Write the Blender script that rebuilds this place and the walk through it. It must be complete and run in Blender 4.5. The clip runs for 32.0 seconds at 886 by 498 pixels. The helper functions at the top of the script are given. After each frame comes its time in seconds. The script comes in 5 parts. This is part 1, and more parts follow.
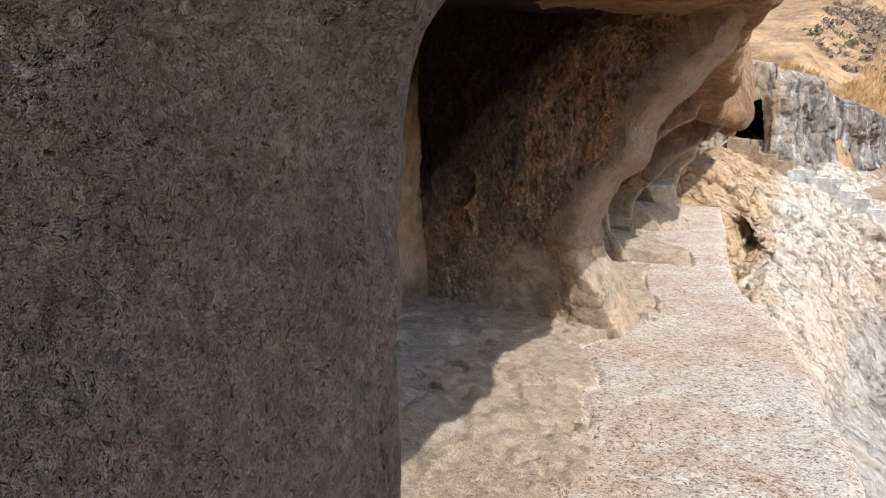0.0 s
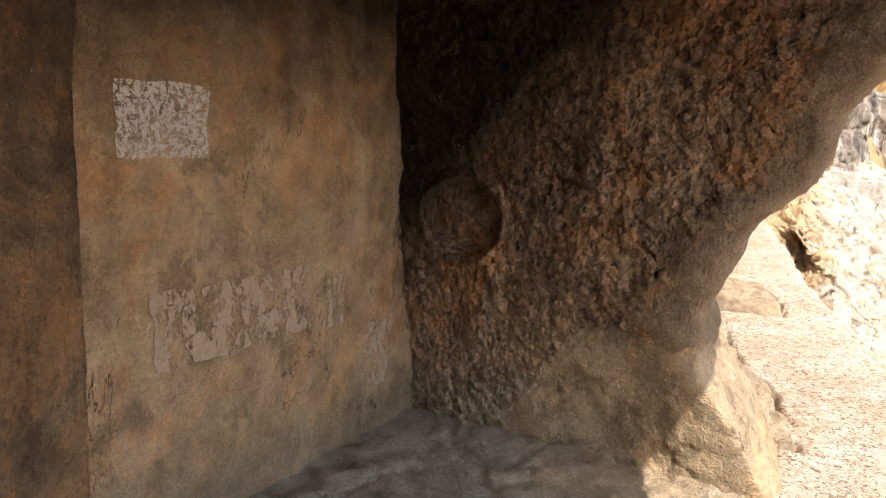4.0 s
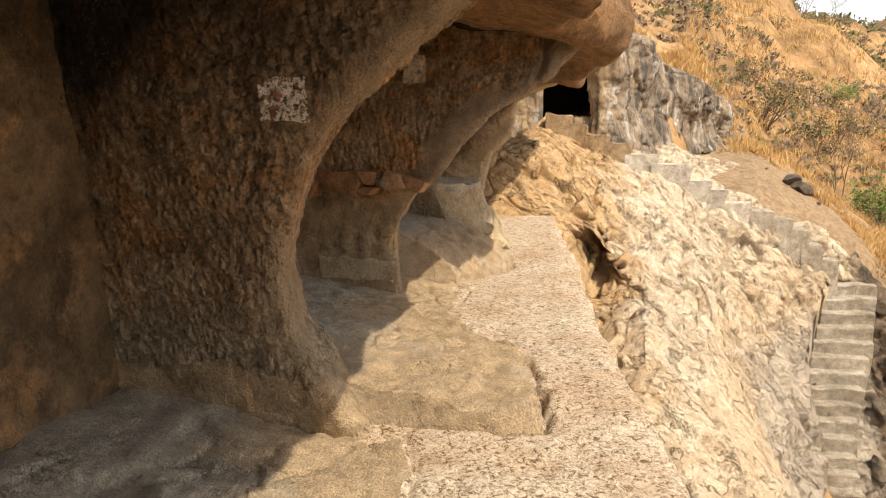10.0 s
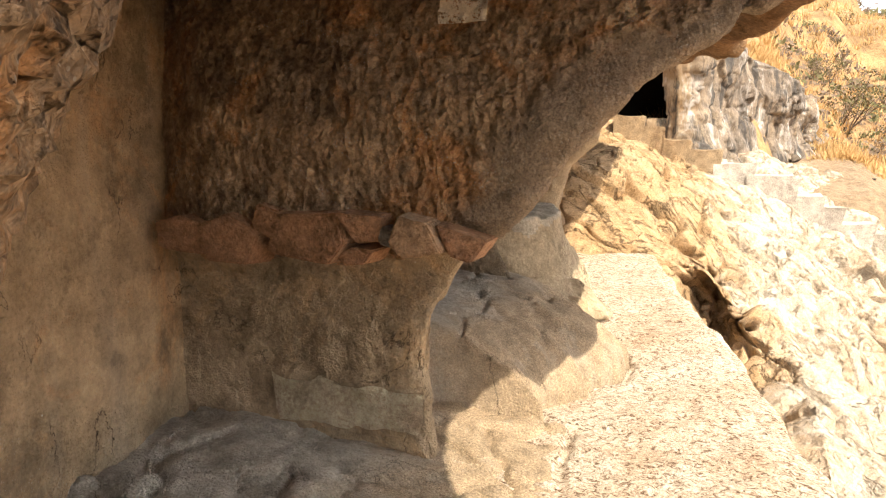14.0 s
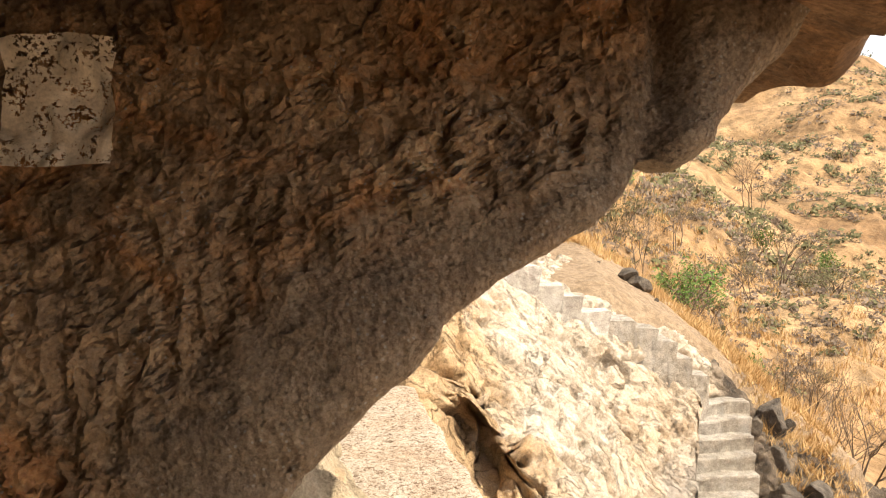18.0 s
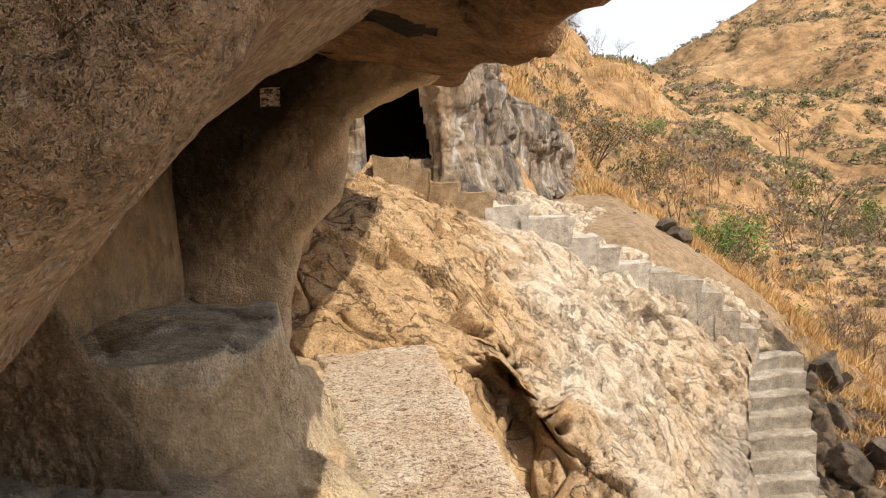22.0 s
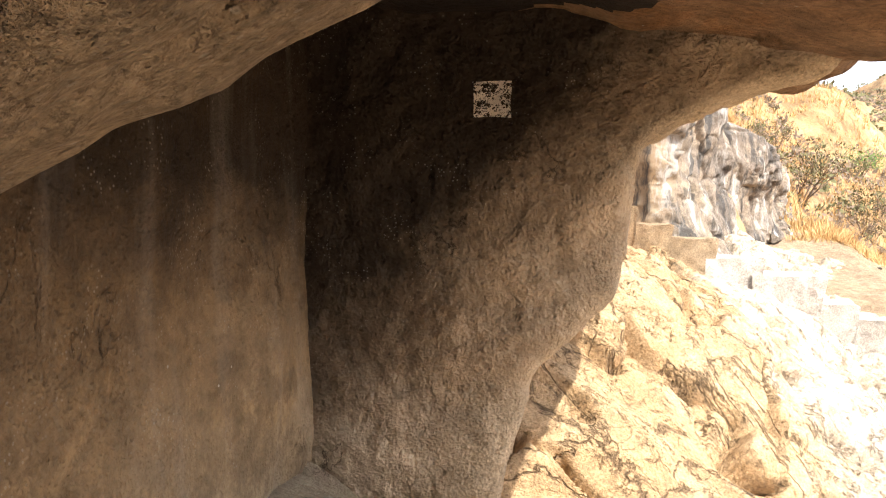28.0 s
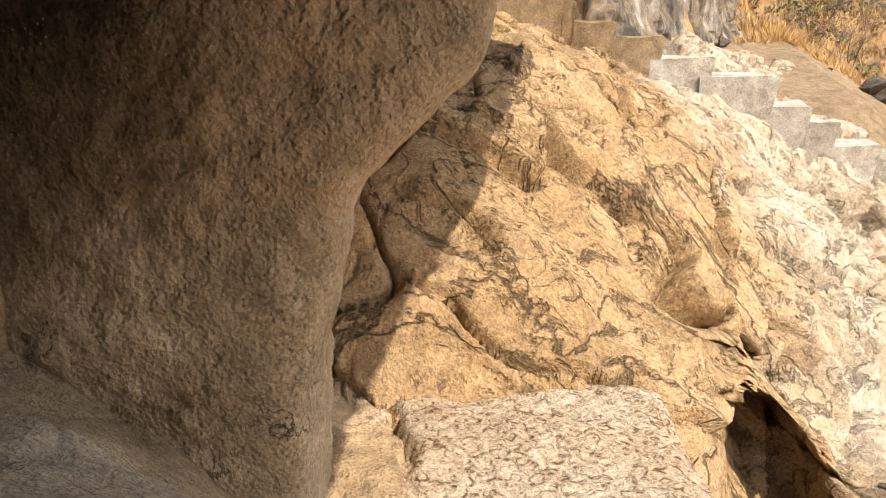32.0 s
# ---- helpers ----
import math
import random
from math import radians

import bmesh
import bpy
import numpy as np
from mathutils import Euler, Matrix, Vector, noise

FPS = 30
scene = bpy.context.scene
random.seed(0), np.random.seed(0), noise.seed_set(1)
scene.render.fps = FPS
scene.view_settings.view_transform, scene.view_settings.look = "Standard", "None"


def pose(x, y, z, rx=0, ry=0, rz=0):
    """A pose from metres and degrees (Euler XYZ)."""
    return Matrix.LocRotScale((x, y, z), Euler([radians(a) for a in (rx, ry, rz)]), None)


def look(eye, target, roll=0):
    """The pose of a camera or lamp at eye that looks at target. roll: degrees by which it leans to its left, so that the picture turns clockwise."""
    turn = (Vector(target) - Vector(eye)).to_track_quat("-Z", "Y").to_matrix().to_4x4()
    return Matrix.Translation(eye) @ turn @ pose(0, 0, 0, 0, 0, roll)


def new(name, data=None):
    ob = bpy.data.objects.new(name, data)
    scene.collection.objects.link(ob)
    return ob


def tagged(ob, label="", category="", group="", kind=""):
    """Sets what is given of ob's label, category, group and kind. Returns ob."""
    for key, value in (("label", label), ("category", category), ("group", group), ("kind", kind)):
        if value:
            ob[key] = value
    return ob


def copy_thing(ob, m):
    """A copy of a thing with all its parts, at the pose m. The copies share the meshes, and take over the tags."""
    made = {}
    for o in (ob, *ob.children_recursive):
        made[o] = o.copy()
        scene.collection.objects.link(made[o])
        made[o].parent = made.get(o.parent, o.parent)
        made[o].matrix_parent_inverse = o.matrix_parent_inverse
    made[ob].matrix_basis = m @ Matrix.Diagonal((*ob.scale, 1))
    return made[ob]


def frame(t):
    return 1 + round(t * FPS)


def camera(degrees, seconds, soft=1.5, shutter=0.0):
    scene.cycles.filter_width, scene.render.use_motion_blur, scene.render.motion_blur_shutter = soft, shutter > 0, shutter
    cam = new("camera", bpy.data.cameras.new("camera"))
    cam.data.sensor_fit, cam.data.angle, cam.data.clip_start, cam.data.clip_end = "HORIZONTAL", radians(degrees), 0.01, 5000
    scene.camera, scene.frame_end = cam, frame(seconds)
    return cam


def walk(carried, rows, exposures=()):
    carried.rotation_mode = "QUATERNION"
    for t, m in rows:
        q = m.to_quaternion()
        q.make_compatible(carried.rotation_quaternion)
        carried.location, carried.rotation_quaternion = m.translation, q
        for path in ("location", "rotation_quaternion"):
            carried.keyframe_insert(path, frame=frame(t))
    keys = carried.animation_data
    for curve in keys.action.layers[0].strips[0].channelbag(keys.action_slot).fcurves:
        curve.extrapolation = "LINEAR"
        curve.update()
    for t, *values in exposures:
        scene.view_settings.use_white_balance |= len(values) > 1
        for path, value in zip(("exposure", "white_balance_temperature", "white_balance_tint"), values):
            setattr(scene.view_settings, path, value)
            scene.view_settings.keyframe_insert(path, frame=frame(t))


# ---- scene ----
cam = camera(61.0, 32.0, soft=1.1)
PATH = [
    (0, (4.114, -7.335, 1.405), (3.181, -5.587, 1.136), 1.5),
    (0.5, (4.026, -6.887, 1.454), (3.097, -5.139, 1.168), 2.6),
    (1, (3.881, -6.502, 1.467), (2.926, -4.768, 1.176), 2.5),
    (1.5, (3.601, -6.231, 1.46), (2.62, -4.514, 1.163), 2.7),
    (2, (3.364, -5.959, 1.461), (2.369, -4.251, 1.16), 2.8),
    (2.5, (3.128, -5.581, 1.465), (2.136, -3.872, 1.159), 2.8),
    (4.5, (2.323, -3.912, 1.458), (1.527, -2.098, 1.182), 1.6),
    (5, (2.342, -3.469, 1.478), (1.67, -1.605, 1.207), 1.3),
    (5.5, (2.367, -3.156, 1.504), (1.831, -1.248, 1.23), 1.3),
    (6, (2.362, -2.868, 1.494), (1.907, -0.939, 1.231), 1.2),
    (6.5, (2.429, -2.628, 1.475), (1.994, -0.693, 1.212), 1.2),
    (7, (2.558, -2.36, 1.483), (2.146, -0.421, 1.215), 1.4),
    (7.5, (2.665, -1.99, 1.510), (2.267, -0.050, 1.236), 1.3),
    (8, (2.695, -1.304, 1.390), (2.311, 0.640, 1.118), 0.6),
    (8.5, (2.738, -0.60, 1.222), (2.355, 1.345, 0.957), -0.1),
    (9, (2.753, -0.167, 1.175), (2.35, 1.773, 0.905), -0.4),
    (9.5, (2.691, 0.297, 1.154), (2.251, 2.229, 0.882), -0.2),
    (10, (2.529, 0.641, 1.12), (2.05, 2.565, 0.856), -0.2),
    (10.5, (2.328, 1.043, 1.11), (1.812, 2.958, 0.855), -0.2),
    (11, (2.153, 1.491, 1.107), (1.616, 3.402, 0.862), -0.3),
    (11.5, (1.982, 1.873, 1.122), (1.436, 3.783, 0.885), -0.4),
    (12, (1.876, 2.199, 1.132), (1.318, 4.105, 0.899), -0.3),
    (12.5, (1.817, 2.6, 1.157), (1.253, 4.505, 0.92), -0.2),
    (13, (1.741, 2.939, 1.156), (1.173, 4.843, 0.923), -0.5),
    (13.5, (1.662, 3.378, 1.137), (1.09, 5.28, 0.901), -0.5),
    (15.5, (1.368, 4.685, 1.286), (0.815, 6.589, 1.021), -0.6),
    (16, (1.334, 5.012, 1.331), (0.897, 6.948, 1.078), -1.0),
    (16.5, (1.29, 5.209, 1.373), (1.017, 7.179, 1.158), -0.7),
    (17, (1.288, 5.275, 1.445), (1.173, 7.266, 1.293), -0.9),
    (17.5, (1.362, 5.291, 1.509), (1.392, 7.288, 1.418), -0.6),
    (18, (1.402, 5.26, 1.533), (1.5, 7.257, 1.47), -1.0),
    (18.5, (1.428, 5.227, 1.536), (1.567, 7.222, 1.49), -1.3),
    (19, (1.437, 5.211, 1.531), (1.598, 7.204, 1.496), -1.6),
    (19.5, (1.446, 5.226, 1.508), (1.6, 7.22, 1.469), -1.8),
    (20, (1.459, 5.28, 1.462), (1.591, 7.275, 1.406), -1.9),
    (20.5, (1.442, 5.38, 1.404), (1.565, 7.375, 1.331), -2.8),
    (21, (1.411, 5.579, 1.36), (1.516, 7.574, 1.267), -3.1),
    (21.5, (1.474, 5.869, 1.354), (1.536, 7.863, 1.223), -2.8),
    (22, (1.512, 6.167, 1.286), (1.528, 8.161, 1.134), -3.1),
    (22.5, (1.446, 6.31, 1.24), (1.343, 8.3, 1.064), -3.6),
    (23, (1.384, 6.615, 1.206), (1.069, 8.58, 1.012), -2.8),
    (23.5, (1.258, 6.902, 1.191), (0.691, 8.811, 1.011), -1.8),
    (24, (1.104, 7.016, 1.265), (0.35, 8.861, 1.105), -0.3),
    (24.5, (0.97, 7.151, 1.334), (0.125, 8.958, 1.201), 0.8),
    (26.5, (0.772, 7.885, 1.512), (0.109, 9.769, 1.394), 1.0),
    (27, (0.846, 8.028, 1.519), (0.294, 9.948, 1.42), 0.4),
    (27.5, (0.889, 8.232, 1.511), (0.455, 10.182, 1.431), -0.2),
    (28, (0.882, 8.378, 1.534), (0.488, 10.337, 1.452), -0.2),
    (28.5, (0.933, 8.507, 1.538), (0.576, 10.473, 1.457), -0.6),
    (29, (1.013, 8.657, 1.516), (0.685, 10.628, 1.432), -1.0),
    (29.5, (1.04, 8.77, 1.48), (0.731, 10.743, 1.382), -1.1),
    (30, (1.055, 8.949, 1.439), (0.75, 10.921, 1.308), -1.2),
    (30.5, (1.074, 9.126, 1.402), (0.77, 11.095, 1.225), -1.2),
    (31, (1.045, 9.31, 1.36), (0.742, 11.272, 1.118), -1.0),
    (31.5, (1.016, 9.374, 1.338), (0.73, 11.315, 0.949), -1.3),
    (32, (1.046, 9.392, 1.322), (0.79, 11.299, 0.779), -1.9),
]
EXPOSURES = [(0, 0.64, 5150, 10), (0.5, 0.34, 5300, 10), (1.5, 0.54, 5533, 10), (2.5, 1.04, 5700, 10), (4.5, 1.24, 5900, 10), (6, 0.84, 6283, 10), (8, 0.64, 6800, 10), (9, 0.46, 6950, 10), (11, 0.94, 6850, 10), (13, 1.38, 6600, 10), (16, 1.27, 6500, 10), (18, 1.02, 6500, 10), (19, 0.6, 6500, 10), (20, 0.47, 6500, 10), (22, 0.47, 6500, 10), (23, 0.64, 6500, 10), (24, 1.26, 6500, 10), (24.5, 1.86, 6300, 10), (26.5, 2.44, 5500, 10), (27.2, 2.23, 5500, 10), (28, 1.69, 5850, 10), (30, 1.16, 6500, 10), (32, 0.84, 6500, 10)]
walk(cam, [(t, look(eye, target, roll)) for t, eye, target, roll in PATH], EXPOSURES)

# ---- world and sun ----
SUN_DIR = Vector((0.70, -0.50, 1.0)).normalized()
world = bpy.data.worlds.new("sky")
scene.world = world
world.use_nodes = True
sky = world.node_tree.nodes.new("ShaderNodeTexSky")
sky.sky_type = "NISHITA"
sky.sun_disc = False
sky.sun_elevation = math.asin(SUN_DIR.z)
sky.sun_rotation = math.atan2(SUN_DIR.x, SUN_DIR.y)
sky.dust_density = 4.0
sky.air_density = 1.0
sky.ozone_density = 1.0
haze = world.node_tree.nodes.new("ShaderNodeMix")
haze.data_type = "RGBA"
haze.inputs[0].default_value = 0.65
haze.inputs[7].default_value = (6.3, 6.35, 6.4, 1)
world.node_tree.links.new(sky.outputs[0], haze.inputs[6])
world.node_tree.links.new(haze.outputs[2], world.node_tree.nodes["Background"].inputs[0])
world.node_tree.nodes["Background"].inputs[1].default_value = 0.15
sun = new("sun", bpy.data.lights.new("sun", "SUN"))
sun.data.energy, sun.data.angle, sun.data.color = 3.7, radians(0.6), (1.0, 0.885, 0.71)
sun.matrix_world = look((0, 0, 30), Vector((0, 0, 30)) - SUN_DIR)


# ---- noise and mesh helpers ----
def hashed(i, j, k):
    h = (i * 374761393 + j * 668265263 + k * 1274126177) & 0xFFFFFFFF
    h = ((h ^ (h >> 13)) * 1274126177) & 0xFFFFFFFF
    return ((h ^ (h >> 16)) & 0xFFFF) / 65535.0


def vnoise(p):
    """Smooth value noise, -1 to 1, of places p (..., 3)."""
    f = np.floor(p)
    c = f.astype(np.int64)
    d = p - f
    d = d * d * (3 - 2 * d)
    out = 0
    for i in (0, 1):
        for j in (0, 1):
            for k in (0, 1):
                w = (d[..., 0] if i else 1 - d[..., 0]) * (d[..., 1] if j else 1 - d[..., 1]) * (d[..., 2] if k else 1 - d[..., 2])
                out = out + w * hashed(c[..., 0] + i, c[..., 1] + j, c[..., 2] + k)
    return 2 * out - 1


def fbm(p, octaves=4, gain=0.5):
    out, a, q = 0, 1.0, np.array(p, float)
    for n in range(octaves):
        out = out + a * vnoise(q + 17.3 * n)
        q, a = q * 2.03, a * gain
    return out


def cells3(p):
    """Scattered points in space: distance to the nearest two, the nearest one's random number and the way from it."""
    f = np.floor(p).astype(np.int64)
    best = np.full(p.shape[:-1], 9.0)
    second, ident, off = best.copy(), best * 0, np.zeros(p.shape)
    for i in (-1, 0, 1):
        for j in (-1, 0, 1):
            for k in (-1, 0, 1):
                a, b, c = f[..., 0] + i, f[..., 1] + j, f[..., 2] + k
                h = hashed(a, b, c)
                v = p - np.stack([a + h, b + (h * 57.31) % 1, c + (h * 913.7) % 1], -1)
                d = np.sqrt((v * v).sum(-1))
                near = d < best
                second = np.where(near, best, np.minimum(second, d))
                ident = np.where(near, h, ident)
                off = np.where(near[..., None], v, off)
                best = np.where(near, d, best)
    return best, second, ident, off


def chips(p, step, tilt, groove, width):
    """Broken faces: each cell stands proud or low, leans its own way and is parted by a groove."""
    b, c, h, v = cells3(p)
    lean = v[..., 0] * ((h * 91.7) % 1 - 0.5) + v[..., 1] * ((h * 37.3) % 1 - 0.5) + v[..., 2] * ((h * 213.1) % 1 - 0.5)
    return step * (h - 0.5) + 2 * tilt * lean - groove * np.exp(-(((c - b) / width) ** 2))


def normals(P, wrap=False):
    if wrap:
        du = np.roll(P, -1, 0) - np.roll(P, 1, 0)
    else:
        du = np.gradient(P, axis=0)
    dv = np.gradient(P, axis=1)
    n = np.cross(du, dv)
    return n / np.maximum(np.linalg.norm(n, axis=-1, keepdims=True), 1e-9)


def mesh_object(name, verts, faces, material, parent=None, label="", smooth=True):
    me = bpy.data.meshes.new(name)
    if isinstance(faces, tuple):
        quads, more = faces
        verts = np.asarray(verts, np.float32)
        index = np.concatenate([quads.ravel(), np.array([i for f in more for i in f], np.int64)])
        sizes = np.concatenate([np.full(len(quads), 4), np.array([len(f) for f in more], np.int64)])
        me.vertices.add(len(verts))
        me.vertices.foreach_set("co", verts.ravel())
        me.loops.add(len(index))
        me.loops.foreach_set("vertex_index", index.astype(np.int32))
        me.polygons.add(len(sizes))
        me.polygons.foreach_set("loop_start", (np.cumsum(sizes) - sizes).astype(np.int32))
        me.validate()
    else:
        me.from_pydata([tuple(v) for v in np.asarray(verts).tolist()], [], faces)
    me.materials.append(material)
    if smooth:
        me.polygons.foreach_set("use_smooth", [True] * len(me.polygons))
    me.update()
    ob = new(name, me)
    if parent is not None:
        ob.parent = parent
    if label:
        ob["label"] = label
    return ob


def grid_faces(nu, nv, wrap=False, skip=None):
    i, j = np.meshgrid(np.arange(nu if wrap else nu - 1), np.arange(nv - 1), indexing="ij")
    k = (i + 1) % nu
    quads = np.stack([i * nv + j, k * nv + j, k * nv + j + 1, i * nv + j + 1], -1)
    return quads.reshape(-1, 4) if skip is None else quads[~skip[: i.shape[0], : i.shape[1]]]


def sheet(name, P, material, back=None, wrap=False, skip=None, parent=None, label=""):
    """A surface from a grid of places; back: an offset that closes it into a solid."""
    nu, nv = P.shape[:2]
    verts, quads, faces = P.reshape(-1, 3), grid_faces(nu, nv, wrap, skip), []
    if back is not None:
        n = nu * nv
        B = P[[0, -1]][:, [0, -1]].reshape(-1, 3) + np.array(back)
        verts = np.concatenate([verts, P.reshape(-1, 3)[[i * nv for i in range(nu)]] + back, P.reshape(-1, 3)[[i * nv + nv - 1 for i in range(nu)]] + back])
        a, b = n, n + nu
        for i in range(nu - 1):
            faces.append((i * nv, a + i, a + i + 1, (i + 1) * nv))
            faces.append((i * nv + nv - 1, (i + 1) * nv + nv - 1, b + i + 1, b + i))
            faces.append((a + i, b + i, b + i + 1, a + i + 1))
        faces.append(tuple([j for j in range(nv)] + [b, a]))
        faces.append(tuple([(nu - 1) * nv + j for j in range(nv)][::-1] + [a + nu - 1, b + nu - 1]))
    return mesh_object(name, verts, (quads, faces), material, parent, label)


def wear(ob, values):
    """Stores per vertex how far a partition is worn smooth and how far out a floor lies, for its material."""
    v = np.zeros(len(ob.data.vertices), np.float32)
    v[: values.size] = values.ravel()
    ob.data.attributes.new("wear", "FLOAT", "POINT").data.foreach_set("value", v)


def lerp(t, xs, ys):
    """Smoothed interpolation."""
    t = np.asarray(t, float)
    w = 0.12 * (xs[-1] - xs[0]) / len(xs)
    return (np.interp(t - w, xs, ys) + 2 * np.interp(t, xs, ys) + np.interp(t + w, xs, ys)) / 4


# ---- materials ----
def material(name, build):
    m = bpy.data.materials.new(name)
    m.use_nodes = True
    nt = m.node_tree
    bsdf = nt.nodes["Principled BSDF"]
    pos = nt.nodes.new("ShaderNodeNewGeometry").outputs["Position"]

    def node(kind, **inputs):
        n = nt.nodes.new("ShaderNode" + kind)
        for key, value in inputs.items():
            socket = n.inputs[key.replace("_", " ")]
            if hasattr(value, "is_linked"):
                nt.links.new(value, socket)
            else:
                socket.default_value = value
        return n

    def stretch(sx, sy, sz, turn=(0, 0, 0), vec=None):
        n = node("Mapping", Vector=vec or pos)
        n.inputs["Scale"].default_value = (sx, sy, sz)
        n.inputs["Rotation"].default_value = turn
        return n.outputs[0]

    def noise_tex(scale, detail=4.0, rough=0.55, vec=None, distort=0.0):
        return node("TexNoise", Vector=vec or pos, Scale=scale, Detail=detail, Roughness=rough, Distortion=distort).outputs["Fac"]

    def voronoi(scale, feature="F1", vec=None):
        n = node("TexVoronoi", Vector=vec or pos, Scale=scale)
        n.feature = feature
        return n.outputs["Distance"]

    def warp(scale, amount, vec=None):
        """Places shaken by noise."""
        c = node("TexNoise", Vector=vec or pos, Scale=scale, Detail=4.0, Roughness=0.6).outputs["Color"]
        n = nt.nodes.new("ShaderNodeVectorMath")
        n.operation = "MULTIPLY_ADD"
        nt.links.new(c, n.inputs[0])
        n.inputs[1].default_value = (amount, amount, amount)
        nt.links.new(vec or pos, n.inputs[2])
        return n.outputs[0]

    def ramp(fac, *stops):
        n = node("ValToRGB", Fac=fac)
        e = n.color_ramp.elements
        while len(e) < len(stops):
            e.new(0.5)
        for el, (p, c) in zip(e, stops):
            el.position = p
            el.color = (*c, 1) if len(c) == 3 else c
        return n.outputs[0]

    def mix(fac, a, b, mode="MIX"):
        n = nt.nodes.new("ShaderNodeMix")
        n.data_type, n.blend_type = "RGBA", mode
        for socket, value in ((n.inputs[0], fac), (n.inputs[6], a), (n.inputs[7], b)):
            if hasattr(value, "is_linked"):
                nt.links.new(value, socket)
            else:
                socket.default_value = value if isinstance(value, float) else (*value, 1)
        return n.outputs[2]

    def maths(op, a, b=0.0):
        n = nt.nodes.new("ShaderNodeMath")
        n.operation = op
        for socket, value in zip(n.inputs, (a, b)):
            if hasattr(value, "is_linked"):
                nt.links.new(value, socket)
            else:
                socket.default_value = value
        return n.outputs[0]

    def bump(height, strength, distance, normal=None):
        n = node("Bump", Height=height, Strength=strength, Distance=distance)
        if normal is not None:
            nt.links.new(normal, n.inputs["Normal"])
        return n.outputs[0]

    class Kit:
        pass

    k = Kit()
    k.warp, k.nt, k.bsdf, k.pos, k.node, k.stretch, k.noise, k.voronoi, k.ramp, k.mix, k.maths, k.bump = warp, nt, bsdf, pos, node, stretch, noise_tex, voronoi, ramp, mix, maths, bump
    build(k)
    return m


def finish(k, color, rough, normal=None):
    for key, value in (("Base Color", color), ("Roughness", rough)):
        if hasattr(value, "is_linked"):
            k.nt.links.new(value, k.bsdf.inputs[key])
        else:
            k.bsdf.inputs[key].default_value = (*value, 1) if isinstance(value, tuple) else value
    if normal is not None:
        k.nt.links.new(normal, k.bsdf.inputs["Normal"])
    k.bsdf.inputs["Specular IOR Level"].default_value = 0.25


